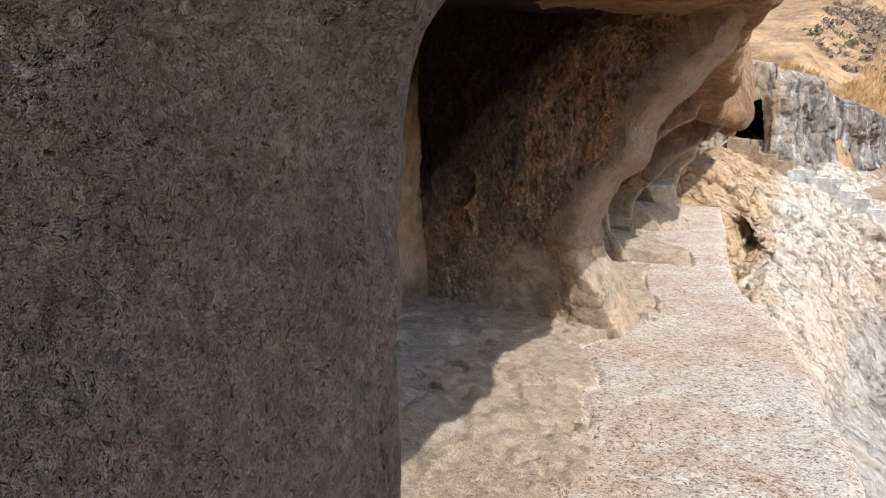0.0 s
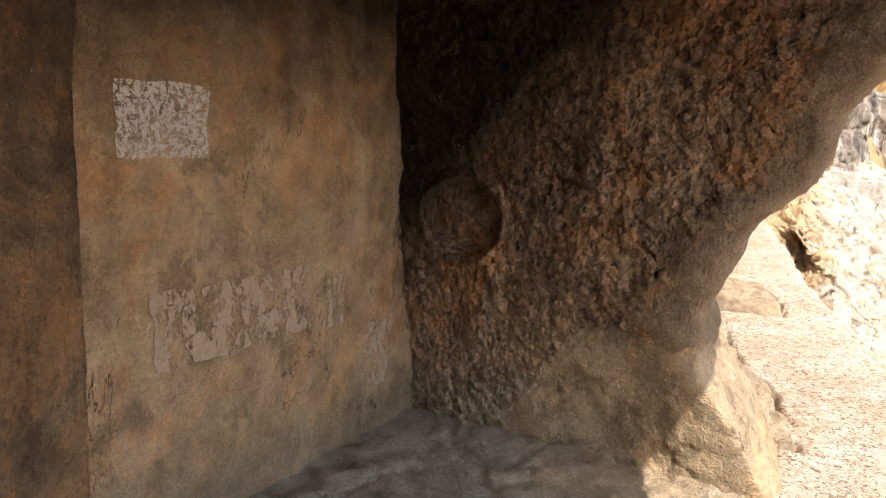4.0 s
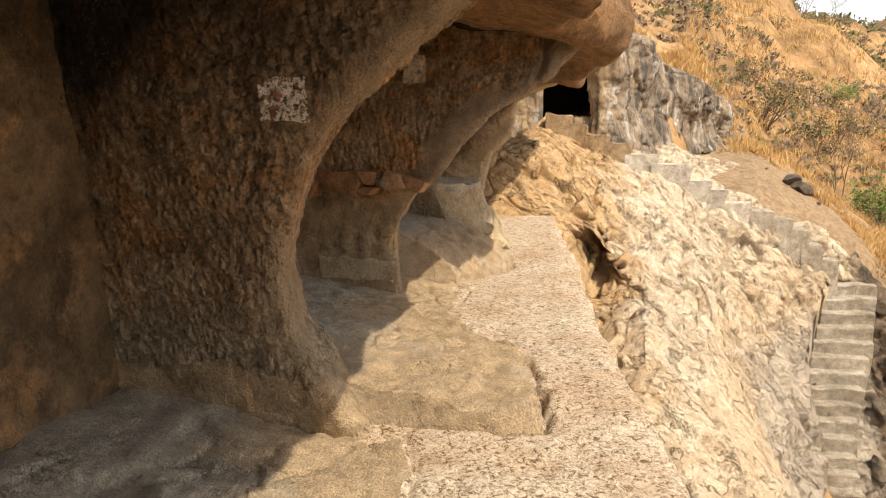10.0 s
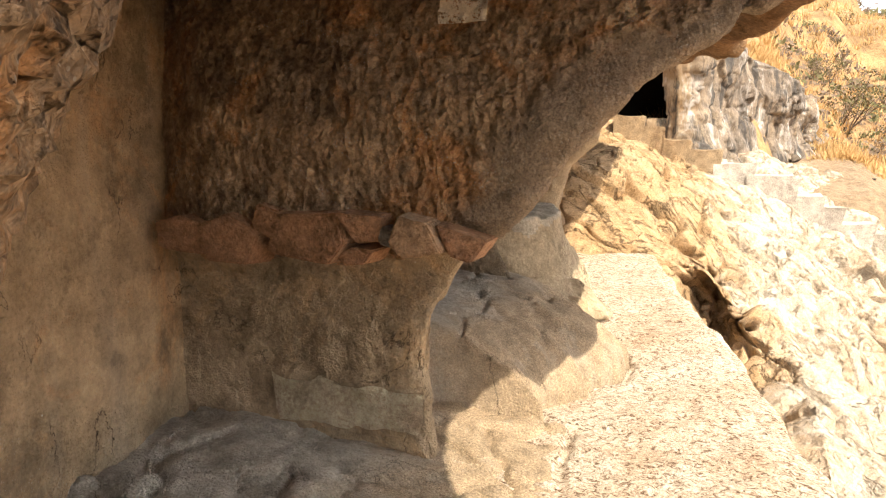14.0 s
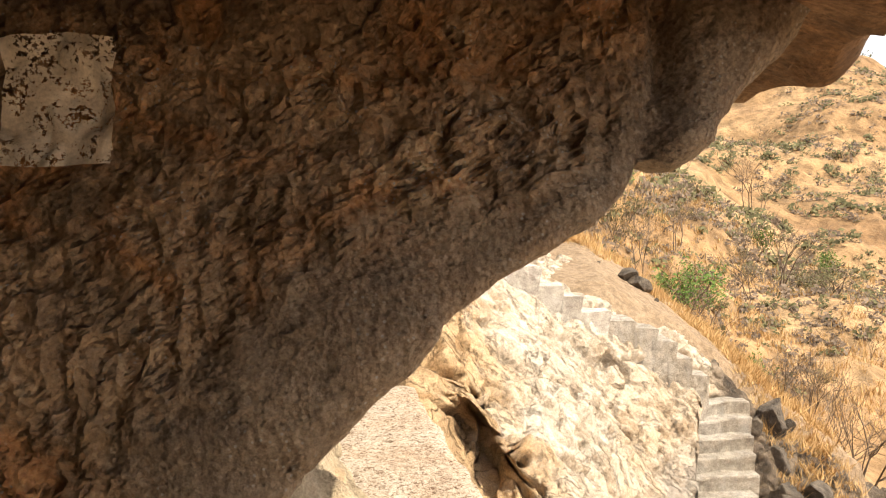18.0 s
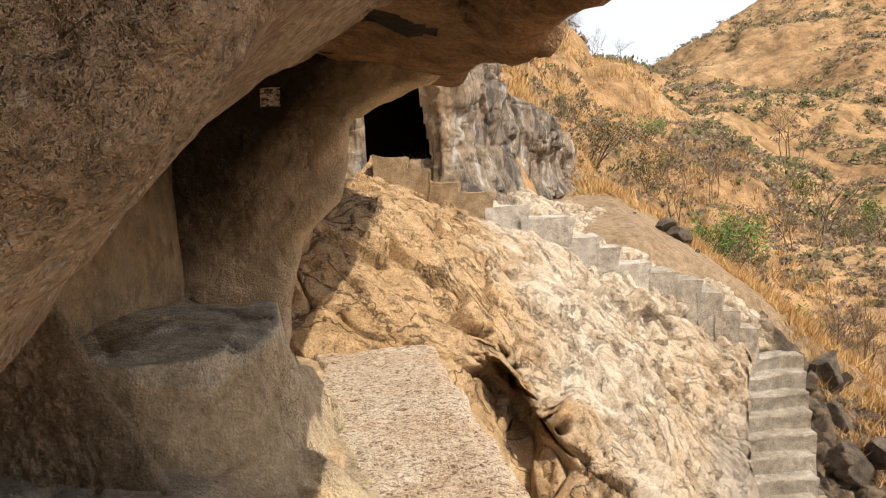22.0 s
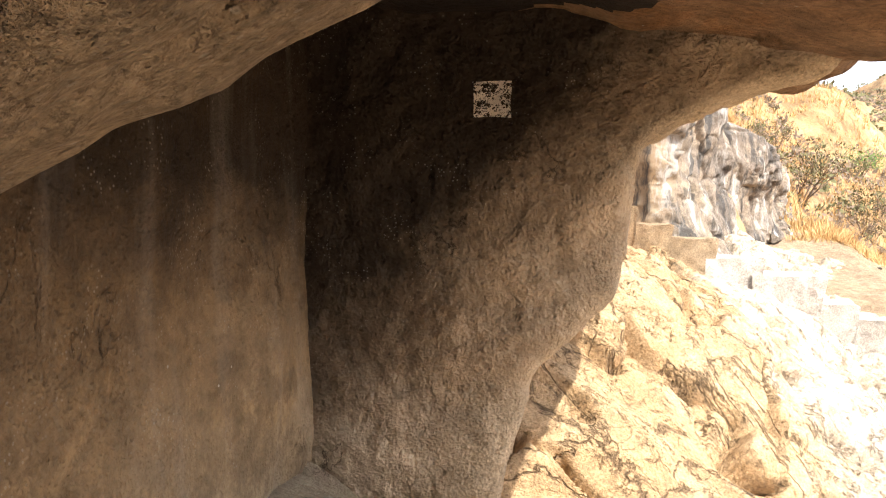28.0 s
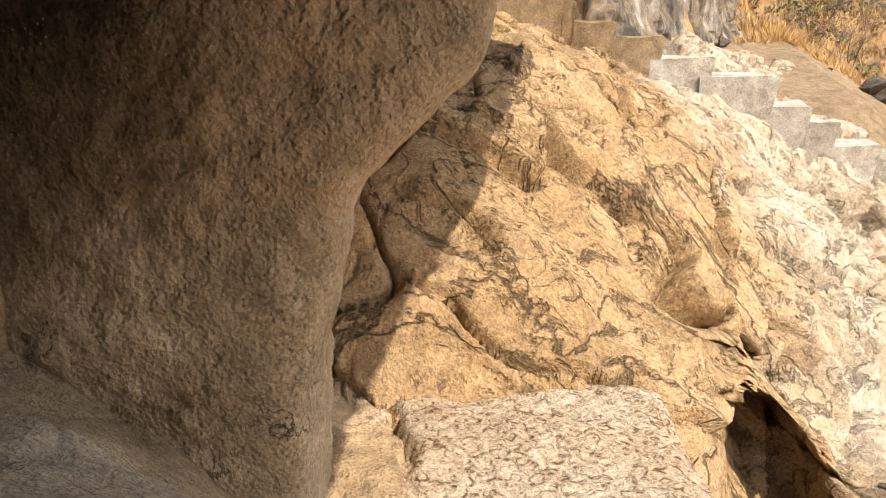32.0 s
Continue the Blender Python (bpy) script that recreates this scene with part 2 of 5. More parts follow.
def rock(c_dark, c_mid, c_light, chisel=0.0, speck=0.0, grain=1.0, soot=0.0, streak=0.0, soot_shade=None, patch=None, foot=None, crack=0.0, mottle=0.55, worn=None, fine_mix=0.6, hairline=0.0):
    def build(k):
        if worn:
            mask = k.node("Attribute")
            mask.attribute_name = "wear"
            mask = mask.outputs["Fac"]
        big = k.noise(1.1, 6, 0.62, distort=0.4)
        fine = k.noise(48, 5, 0.72)
        col = k.ramp(big, (0.3, c_dark), (0.48, c_mid), (0.7, c_light))
        if patch:
            s = k.ramp(k.noise(2.4, 7, 0.7, distort=0.7), (0.51, (0, 0, 0)), (0.6, (1, 1, 1)))
            col = k.mix(k.maths("MULTIPLY", s, 0.75), col, patch)
            s = k.ramp(k.noise(3.1, 7, 0.7, vec=k.stretch(1.1, 0.9, 0.8, (0.4, 0.2, 1.3))), (0.53, (0, 0, 0)), (0.6, (1, 1, 1)))
            col = k.mix(k.maths("MULTIPLY", s, 0.6), col, tuple(0.75 * c for c in c_dark))
        if foot:
            sep = k.node("SeparateXYZ", Vector=k.pos)
            h = k.maths("ADD", sep.outputs[2], k.maths("MULTIPLY", k.maths("SUBTRACT", k.noise(1.6, 5, 0.65), 0.5), 0.7))
            s = k.ramp(k.maths("ADD", k.maths("MULTIPLY", h, 0.5), 0.3), (foot[0] * 0.5 + 0.2, (1, 1, 1)), (foot[0] * 0.5 + 0.4, (0, 0, 0)))
            tint = k.ramp(k.noise(3.0, 6, 0.65), (0.35, tuple(0.7 * c for c in foot[1])), (0.65, foot[1]))
            col = k.mix(k.maths("MULTIPLY", s, 0.85), col, tint)
        col = k.mix(mottle, col, k.ramp(k.noise(7, 5, 0.6), (0.33, (0.25, 0.25, 0.25)), (0.67, (0.75, 0.75, 0.75))), "OVERLAY")
        col = k.mix(fine_mix, col, k.ramp(fine, (0.33, (0.2, 0.2, 0.2)), (0.67, (0.8, 0.8, 0.8))), "OVERLAY")
        if worn:
            bare = k.ramp(k.noise(9, 6, 0.7), (0.35, tuple(0.7 * c for c in worn)), (0.65, tuple(1.2 * c for c in worn)))
            bare = k.mix(0.6, bare, k.ramp(k.noise(110, 3, 0.7), (0.35, (0.2, 0.2, 0.2)), (0.65, (0.8, 0.8, 0.8))), "OVERLAY")
            col = k.mix(k.maths("MULTIPLY", mask, 0.85), col, bare)
        if hairline:
            lime = k.ramp(k.noise(2.6, 6, 0.62, vec=k.stretch(1, 1, 0.35)), (0.57, (0, 0, 0)), (0.63, (0.3, 0.3, 0.3)))
            col = k.mix(lime, col, tuple(1.1 * c for c in c_light))
            spots = k.ramp(k.voronoi(13), (0.03, (1, 1, 1)), (0.06, (0, 0, 0)))
            col = k.mix(k.maths("MULTIPLY", spots, k.ramp(k.noise(2.2, 3), (0.52, (0, 0, 0)), (0.6, (1, 1, 1)))), col, (0.6, 0.54, 0.44))
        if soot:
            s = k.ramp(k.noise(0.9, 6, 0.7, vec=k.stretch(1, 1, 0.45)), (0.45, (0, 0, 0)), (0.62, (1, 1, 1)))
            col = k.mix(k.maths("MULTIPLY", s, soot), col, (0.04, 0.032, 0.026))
        # near-black towards ceiling and back: soot, with the cells' shade put into the colour
        if soot_shade:
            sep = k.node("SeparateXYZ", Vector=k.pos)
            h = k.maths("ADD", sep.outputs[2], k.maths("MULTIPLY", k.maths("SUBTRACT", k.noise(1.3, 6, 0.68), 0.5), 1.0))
            h = k.maths("ADD", h, k.maths("MULTIPLY", k.maths("SUBTRACT", 0.8, sep.outputs[0]), soot_shade[2]))
            s = k.ramp(k.maths("MULTIPLY", h, 0.33), (soot_shade[0] / 3, (0, 0, 0)), (soot_shade[1] / 3, (1, 1, 1)))
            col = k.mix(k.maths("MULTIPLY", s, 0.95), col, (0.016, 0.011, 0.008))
        if streak:
            s = k.ramp(k.noise(5, 4, 0.6, vec=k.stretch(1, 1, 0.12)), (0.52, (0, 0, 0)), (0.68, (1, 1, 1)))
            col = k.mix(k.maths("MULTIPLY", s, streak), col, (0.5, 0.47, 0.43))
        if speck:
            v = k.ramp(k.voronoi(75), (0.16, (1, 1, 1)), (0.24, (0, 0, 0)))
            sel = k.ramp(k.noise(7, 4), (0.5, (0, 0, 0)), (0.6, (1, 1, 1)))
            col = k.mix(k.maths("MULTIPLY", k.maths("MULTIPLY", v, sel), speck), col, (0.5, 0.46, 0.40))
        n = k.bump(k.noise(7, 6, 0.65), 0.8 * grain, 0.09)
        n = k.bump(k.noise(60, 5, 0.72), min(1.0, 1.5 * fine_mix * grain), 0.03, n)
        n = k.bump(k.voronoi(95), 0.5, 0.012, n)
        if crack:
            lie = k.stretch(1, 1, 1, (0, -0.876, 0))
            line_ = k.ramp(k.noise(1.3, 7, 0.58, vec=k.stretch(0.7, 1.0, 1.25, vec=lie), distort=0.9), (0.488, (1, 1, 1)), (0.498, (0, 0, 0)), (0.502, (0, 0, 0)), (0.512, (1, 1, 1)))
            line2 = k.ramp(k.noise(4.5, 6, 0.6, vec=k.stretch(0.85, 1.0, 1.2, vec=lie), distort=0.8), (0.488, (1, 1, 1)), (0.499, (0.2, 0.2, 0.2)), (0.501, (0.2, 0.2, 0.2)), (0.512, (1, 1, 1)))
            line2 = k.mix(1.0, line2, k.ramp(k.noise(1.4, 4, 0.6), (0.46, (0, 0, 0)), (0.54, (1, 1, 1))), "LIGHTEN")
            both = k.mix(1.0, line_, line2, "DARKEN")
            col = k.mix(k.maths("MULTIPLY", k.maths("SUBTRACT", 1.0, both), crack), col, (0.07, 0.045, 0.028))
            n = k.bump(both, 1.0, 0.05, n)
        else:
            cracks = k.ramp(k.noise(3.2, 8, 0.6, distort=1.5), (0.485, (1, 1, 1)), (0.5, (0, 0, 0)), (0.515, (1, 1, 1)))
            n = k.bump(cracks, 0.3, 0.025, n)
            if hairline:
                line_ = k.ramp(k.noise(0.9, 8, 0.62, vec=k.stretch(1, 1.2, 0.8), distort=0.5), (0.4965, (0, 0, 0)), (0.4995, (1, 1, 1)), (0.5005, (1, 1, 1)), (0.5035, (0, 0, 0)))
                line_ = k.maths("MULTIPLY", line_, k.ramp(k.noise(1.7, 4, 0.6, vec=k.stretch(1, 1, 1, (0.5, 0.2, 0.9))), (0.48, (0, 0, 0)), (0.56, (1, 1, 1))))
                col = k.mix(k.maths("MULTIPLY", line_, hairline), col, (0.06, 0.04, 0.025))
                n = k.bump(k.maths("SUBTRACT", 1.0, line_), 0.8, 0.02, n)
        if worn:
            n = k.bump(k.noise(42, 6, 0.72), k.maths("MULTIPLY", mask, 0.7), 0.014, n)
        if chisel:
            v = k.voronoi(1.0, "F1", k.stretch(25, 25, 13, (0.45, 0.35, 0), vec=k.warp(4, 0.12)))
            n = k.bump(v, k.maths("MULTIPLY", k.maths("SUBTRACT", 1.0, mask), 0.9 * chisel) if worn else 0.9 * chisel, 0.06, n)
            v = k.voronoi(1.0, "F1", k.stretch(60, 60, 34, (0.3, 0.5, 0), vec=k.warp(6, 0.08)))
            n = k.bump(v, 0.5 * chisel, 0.016, n)
        finish(k, col, 0.93, n)
    return build


rock_cut = material("chiselled_rock", rock((0.19, 0.135, 0.092), (0.38, 0.265, 0.165), (0.50, 0.35, 0.22), chisel=1.0, speck=0.7, soot=0.1, soot_shade=(1.3, 2.0, 0.75), patch=(0.52, 0.27, 0.115), foot=(0.35, (0.50, 0.40, 0.275)), worn=(0.36, 0.27, 0.175)))
# dark inner and upper parts: soot and painted-in shade together
rock_soot_shade_cut = material("soot_shade_chiselled_rock", rock((0.24, 0.17, 0.115), (0.42, 0.285, 0.175), (0.55, 0.38, 0.235), chisel=1.0, speck=0.7, soot=0.08, soot_shade=(0.96, 1.52, 0.95), patch=(0.52, 0.26, 0.11), foot=(0.3, (0.50, 0.40, 0.275)), worn=(0.33, 0.25, 0.165)))
rock_red_cut = material("reddish_chiselled_rock", rock((0.24, 0.165, 0.11), (0.44, 0.30, 0.18), (0.57, 0.40, 0.245), chisel=1.0, speck=0.9, soot=0.08, soot_shade=(1.75, 2.5, 0.35), patch=(0.52, 0.25, 0.10), mottle=0.65, worn=(0.34, 0.265, 0.19)))
rock_dim = material("sooty_shaded_chiselled_rock", rock((0.20, 0.145, 0.095), (0.36, 0.255, 0.165), (0.48, 0.355, 0.23), chisel=0.7, speck=0.4, soot=0.2, soot_shade=(1.55, 2.3, 0.95), foot=(0.4, (0.50, 0.40, 0.28)), worn=(0.30, 0.23, 0.15)))
rock_wall = material("plastered_rock", rock((0.27, 0.185, 0.105), (0.43, 0.295, 0.17), (0.54, 0.385, 0.23), grain=0.9, speck=0.3, soot=0.15, streak=0.1, soot_shade=(1.4, 2.05, 0.0), patch=(0.54, 0.31, 0.15), mottle=0.5, fine_mix=0.3, hairline=0.9, foot=(0.12, (0.27, 0.215, 0.14))))
# the same plaster in darker browns
wall_dark = material("dark_brown_plaster", rock((0.10, 0.068, 0.038), (0.18, 0.12, 0.066), (0.28, 0.19, 0.108), grain=1.1, speck=0.3, soot=0.3, soot_shade=(1.4, 2.0, 0.0), patch=(0.40, 0.22, 0.10), mottle=0.6, fine_mix=0.35, hairline=0.8))
# last cells' plaster: dark upper part mixes soot with painted-in shade
wall_dim = material("sooty_shaded_plaster", rock((0.22, 0.15, 0.082), (0.31, 0.215, 0.12), (0.41, 0.30, 0.18), grain=0.9, speck=0.25, streak=0.12, soot_shade=(1.0, 1.65, 0.0), mottle=0.4, foot=(0.45, (0.42, 0.335, 0.22)), fine_mix=0.25, hairline=0.45, patch=(0.40, 0.27, 0.14)))
# the pier's dark upper, inner part is shade painted into its colour
pier_mat = material("painted_shade_pier", rock((0.32, 0.23, 0.145), (0.46, 0.345, 0.225), (0.56, 0.44, 0.30), chisel=0.2, grain=0.9, speck=0.3, soot_shade=(1.45, 2.05, 1.1), mottle=0.5, foot=(0.5, (0.54, 0.45, 0.33)), worn=(0.42, 0.33, 0.22), fine_mix=0.22, hairline=0.9))
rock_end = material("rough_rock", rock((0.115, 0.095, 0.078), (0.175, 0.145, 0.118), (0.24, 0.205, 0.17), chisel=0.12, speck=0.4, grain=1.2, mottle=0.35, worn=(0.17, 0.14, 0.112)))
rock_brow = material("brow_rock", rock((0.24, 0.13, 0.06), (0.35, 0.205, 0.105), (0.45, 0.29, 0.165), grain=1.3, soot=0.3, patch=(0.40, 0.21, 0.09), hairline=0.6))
foot_rock = material("smooth_foot_rock", rock((0.27, 0.20, 0.125), (0.38, 0.285, 0.18), (0.47, 0.36, 0.24), grain=1.0, speck=0.3, patch=(0.50, 0.34, 0.19), mottle=0.5, fine_mix=0.35, hairline=0.7))
rock_sun = material("sunlit_rock", rock((0.30, 0.20, 0.115), (0.40, 0.29, 0.175), (0.47, 0.36, 0.24), grain=1.2))


def build_slope(k):
    rock((0.36, 0.225, 0.112), (0.46, 0.305, 0.163), (0.54, 0.385, 0.23), grain=0.8, crack=0.55, mottle=0.4)(k)
    col = k.bsdf.inputs["Base Color"].links[0].from_socket
    sep = k.node("SeparateXYZ", Vector=k.pos)
    along = k.ramp(k.maths("MULTIPLY", sep.outputs[1], 0.05), (0.2, (0.7, 0.7, 0.7)), (0.65, (1, 1, 1)))
    zone = k.maths("ADD", k.maths("MULTIPLY", k.maths("SUBTRACT", sep.outputs[0], 2.05), 0.5), k.maths("MULTIPLY", k.maths("SUBTRACT", k.noise(0.8, 6, 0.68), 0.5), 1.7))
    zone = k.maths("MULTIPLY", zone, along)
    white = k.ramp(zone, (0.0, (0, 0, 0)), (0.4, (1, 1, 1)), (1.0, (0.9, 0.9, 0.9)))
    white = k.maths("MULTIPLY", white, k.ramp(k.maths("ADD", k.maths("MULTIPLY", sep.outputs[2], 0.25), 1.0), (0.1, (0.2, 0.2, 0.2)), (0.75, (1, 1, 1))))
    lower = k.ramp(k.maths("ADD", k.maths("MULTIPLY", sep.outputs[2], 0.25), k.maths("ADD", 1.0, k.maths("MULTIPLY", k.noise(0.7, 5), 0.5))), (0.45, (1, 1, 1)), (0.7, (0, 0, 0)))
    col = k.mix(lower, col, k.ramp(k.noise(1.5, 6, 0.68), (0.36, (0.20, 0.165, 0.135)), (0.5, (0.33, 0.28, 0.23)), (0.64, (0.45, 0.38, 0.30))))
    pale = k.ramp(k.noise(2.2, 7, 0.7, distort=0.6), (0.34, (0.33, 0.265, 0.195)), (0.44, (0.50, 0.42, 0.325)), (0.58, (0.66, 0.59, 0.49)))
    pale = k.mix(0.5, pale, k.ramp(k.noise(30, 5, 0.72), (0.3, (0.15, 0.15, 0.15)), (0.7, (0.85, 0.85, 0.85))), "OVERLAY")
    pale = k.mix(k.ramp(col, (0.03, (1, 1, 1)), (0.16, (0, 0, 0))), pale, (0.10, 0.08, 0.06))
    east = k.ramp(k.maths("ADD", k.maths("MULTIPLY", k.maths("SUBTRACT", sep.outputs[0], 7.3), 0.7), k.maths("MULTIPLY", k.noise(1.2, 5), 0.5)), (0.45, (0, 0, 0)), (0.75, (1, 1, 1)))
    brown = k.ramp(k.noise(2.0, 7, 0.7), (0.36, (0.05, 0.04, 0.03)), (0.5, (0.14, 0.105, 0.075)), (0.64, (0.25, 0.185, 0.12)))
    col, pale = k.mix(east, col, brown), k.mix(east, pale, brown)
    k.nt.links.new(k.mix(k.maths("MULTIPLY", white, 0.85), col, pale), k.bsdf.inputs["Base Color"])


rock_slope_mat = material("fissured_slope", build_slope)
rock_pale = material("pale_rock", rock((0.27, 0.225, 0.175), (0.42, 0.365, 0.29), (0.56, 0.51, 0.44), grain=1.3, streak=0.35))
rock_floor = material("dusty_floor", rock((0.20, 0.175, 0.145), (0.28, 0.25, 0.21), (0.36, 0.32, 0.265), grain=1.1))
rock_soot_shade = material("sooty_shaded_rock", rock((0.018, 0.013, 0.01), (0.03, 0.021, 0.015), (0.07, 0.042, 0.025), chisel=0.4))
bench_mat = material("bench_rock", rock((0.36, 0.275, 0.175), (0.50, 0.395, 0.26), (0.60, 0.49, 0.34), grain=1.3, fine_mix=0.4, hairline=0.6))
bench_top = material("worn_bench_top", rock((0.33, 0.28, 0.21), (0.46, 0.395, 0.30), (0.56, 0.49, 0.38), grain=0.7, mottle=0.5))
rock_white = material("white_rock", rock((0.40, 0.35, 0.29), (0.56, 0.51, 0.44), (0.68, 0.64, 0.58), grain=1.0))
rock_grey = material("grey_boulder", rock((0.07, 0.056, 0.044), (0.13, 0.105, 0.08), (0.22, 0.175, 0.13), grain=1.4, mottle=0.7))


def build_cliff(k):
    """Tan rock beside the door, grey further on, washed with white and black streaks."""
    rock((0.15, 0.125, 0.105), (0.26, 0.21, 0.165), (0.40, 0.31, 0.215), grain=1.3)(k)
    col = k.bsdf.inputs["Base Color"].links[0].from_socket
    sep = k.node("SeparateXYZ", Vector=k.pos)
    tan = k.ramp(k.maths("ADD", k.maths("MULTIPLY", k.maths("SUBTRACT", sep.outputs[0], 1.4), 0.6), k.maths("MULTIPLY", k.noise(1.2, 5), 0.4)), (0.35, (1, 1, 1)), (0.75, (0, 0, 0)))
    col = k.mix(tan, col, k.ramp(k.noise(2.5, 6, 0.7), (0.35, (0.34, 0.225, 0.125)), (0.65, (0.52, 0.40, 0.27))))
    flow = k.stretch(1, 1, 0.16, vec=k.warp(0.8, 0.5))
    col = k.mix(k.ramp(k.noise(2.6, 6, 0.65, vec=flow), (0.54, (0, 0, 0)), (0.64, (0.8, 0.8, 0.8))), col, (0.62, 0.59, 0.55))
    col = k.mix(k.ramp(k.noise(3.4, 6, 0.68, vec=k.stretch(1.1, 0.9, 0.14, (0, 0, 0.7), vec=k.warp(0.8, 0.5))), (0.5, (0, 0, 0)), (0.6, (0.85, 0.85, 0.85))), col, (0.075, 0.07, 0.066))
    k.nt.links.new(col, k.bsdf.inputs["Base Color"])


cliff_mat = material("streaked_cliff", build_cliff)
floor_mat = material("hewn_floor", rock((0.29, 0.25, 0.20), (0.43, 0.38, 0.305), (0.53, 0.475, 0.39), grain=1.3, mottle=0.5, worn=(0.53, 0.385, 0.24), fine_mix=0.45, hairline=0.6))
apron_rock = material("apron_rock", rock((0.36, 0.25, 0.145), (0.45, 0.325, 0.20), (0.53, 0.40, 0.265), grain=0.8, fine_mix=0.4, hairline=0.5))


def build_slab(k):
    a = k.noise(30, 5, 0.62, distort=1.3)
    b = k.noise(1.6, 6, 0.65)
    c = k.noise(130, 3, 0.7)
    col = k.ramp(a, (0.37, (0.17, 0.11, 0.07)), (0.45, (0.46, 0.365, 0.27)), (0.55, (0.62, 0.53, 0.42)), (0.7, (0.70, 0.62, 0.51)))
    col = k.mix(0.5, col, k.ramp(c, (0.3, (0.15, 0.15, 0.15)), (0.7, (0.85, 0.85, 0.85))), "OVERLAY")
    col = k.mix(k.ramp(b, (0.42, (0, 0, 0)), (0.62, (0.6, 0.6, 0.6))), col, (0.80, 0.62, 0.48), "MULTIPLY")
    n = k.bump(a, 1.0, 0.03)
    n = k.bump(c, 0.7, 0.008, n)
    finish(k, col, 0.95, n)


slab_mat = material("pecked_slab", build_slab)


def build_earth(k):
    big = k.noise(0.05, 6, 0.6, distort=0.5)
    mid = k.noise(0.5, 6, 0.65)
    fine = k.noise(6, 5, 0.7)
    col = k.ramp(big, (0.3, (0.21, 0.125, 0.063)), (0.5, (0.31, 0.195, 0.10)), (0.7, (0.39, 0.265, 0.15)))
    col = k.mix(0.7, col, k.ramp(mid, (0.34, (0.2, 0.19, 0.16)), (0.64, (0.76, 0.74, 0.68))), "OVERLAY")
    col = k.mix(k.ramp(k.noise(1.6, 6, 0.75), (0.54, (0, 0, 0)), (0.64, (0.7, 0.7, 0.7))), col, (0.13, 0.09, 0.05))
    col = k.mix(0.5, col, k.ramp(fine, (0.3, (0.3, 0.3, 0.3)), (0.7, (0.7, 0.7, 0.7))), "OVERLAY")
    n = k.bump(mid, 0.8, 0.6)
    n = k.bump(fine, 0.8, 0.08, n)
    finish(k, col, 1.0, n)


earth = material("dry_earth", build_earth)
# near-black walls in place of the shade inside the doorway room
dark = material("shade_black_interior", lambda k: finish(k, (0.02, 0.016, 0.013), 1.0))

# ---- ground to the horizon ----
HEART = (1.5, 6.7)
AZ = [-60, 0, 6, 10, 13, 20, 30, 45, 90, 150]
RADII = [7, 14, 20, 30, 50, 75, 110, 160, 260, 3000]
RISE = [
    [-2, -1, 3, 7, 11, 15, 18, 20, 20, 20],
    [-2, 0, 4.3, 8, 13.5, 19, 24, 24, 20, 10],
    [-2, -0.8, 2.6, 6.6, 11.5, 16.5, 21, 18, 10, 0],
    [-2, -1.8, -0.2, 2.4, 8.5, 17, 22, 17, 8, 0],
    [-2.5, -2.6, -1.0, 0.2, 5.5, 14, 18.5, 14, 6, 0],
    [-3.5, -4.6, -3.6, -2.6, 0.5, 7, 14, 24, 20, 0],
    [-4.5, -7.0, -7.0, -6.4, -4, 0, 10, 24, 22, 0],
    [-5.5, -8.5, -9.5, -10, -9, -7, 1, 14, 22, 0],
    [-6, -9, -12, -15, -18, -20, -20, -16, -6, 0],
    [-6, -9, -12, -15, -18, -20, -20, -16, -6, 0],
]


def ground_height(az, r):
    """Height of the land by bearing (degrees from +y to +x) and distance."""
    rows = np.array([np.interp(np.log(r), np.log(RADII), row) for row in RISE])
    i = np.clip(np.searchsorted(AZ, az) - 1, 0, len(AZ) - 2)
    a0, a1 = np.array(AZ)[i], np.array(AZ)[i + 1]
    f = np.clip((az - a0) / (a1 - a0), 0, 1)
    f = f * f * (3 - 2 * f)
    idx = np.arange(az.size).reshape(az.shape)
    flat = rows.reshape(len(AZ), -1)
    lo, hi = flat[i.ravel(), idx.ravel()].reshape(az.shape), flat[(i + 1).ravel(), idx.ravel()].reshape(az.shape)
    z = lo * (1 - f) + hi * f
    # the flat-topped hill across the valley
    x, y = HEART[0] + r * np.sin(np.radians(az)), HEART[1] + r * np.cos(np.radians(az))
    d = np.hypot(x - 73.3, y - 149.4)
    z = np.maximum(z, 36.5 - np.maximum(d - 3, 0) * 0.52 + 1.5 * fbm(np.stack([x, y, z * 0], -1) * 0.06, 3))
    return z


def land(x, y):
    dx, dy = np.asarray(x, float) - HEART[0], np.asarray(y, float) - HEART[1]
    return ground_height(np.degrees(np.arctan2(dx, dy)), np.maximum(np.hypot(dx, dy), 0.5))


az = np.concatenate([np.linspace(-180, -8, 40), np.linspace(-7, 55, 400), np.linspace(56, 179, 60)])
rr = np.concatenate([np.linspace(1.0, 7, 5), np.geomspace(7.3, 260, 260), np.geomspace(300, 3000, 20)])
A, R = np.meshgrid(az, rr, indexing="ij")
Z = ground_height(np.clip(A, -60, 150), R)
X, Y = HEART[0] + R * np.sin(np.radians(A)), HEART[1] + R * np.cos(np.radians(A))
amp = np.clip((R - 8) / 60, 0, 1)
Q = np.stack([X, Y, Z * 0], -1)
Z = Z + amp * 2.2 * fbm(Q * 0.045, 5, 0.55) + 0.25 * np.clip((R - 8) / 10, 0, 1) * fbm(Q * 0.5, 4)
ledge = np.sin(Z * 0.9 + 1.5 * fbm(Q * 0.03, 3))
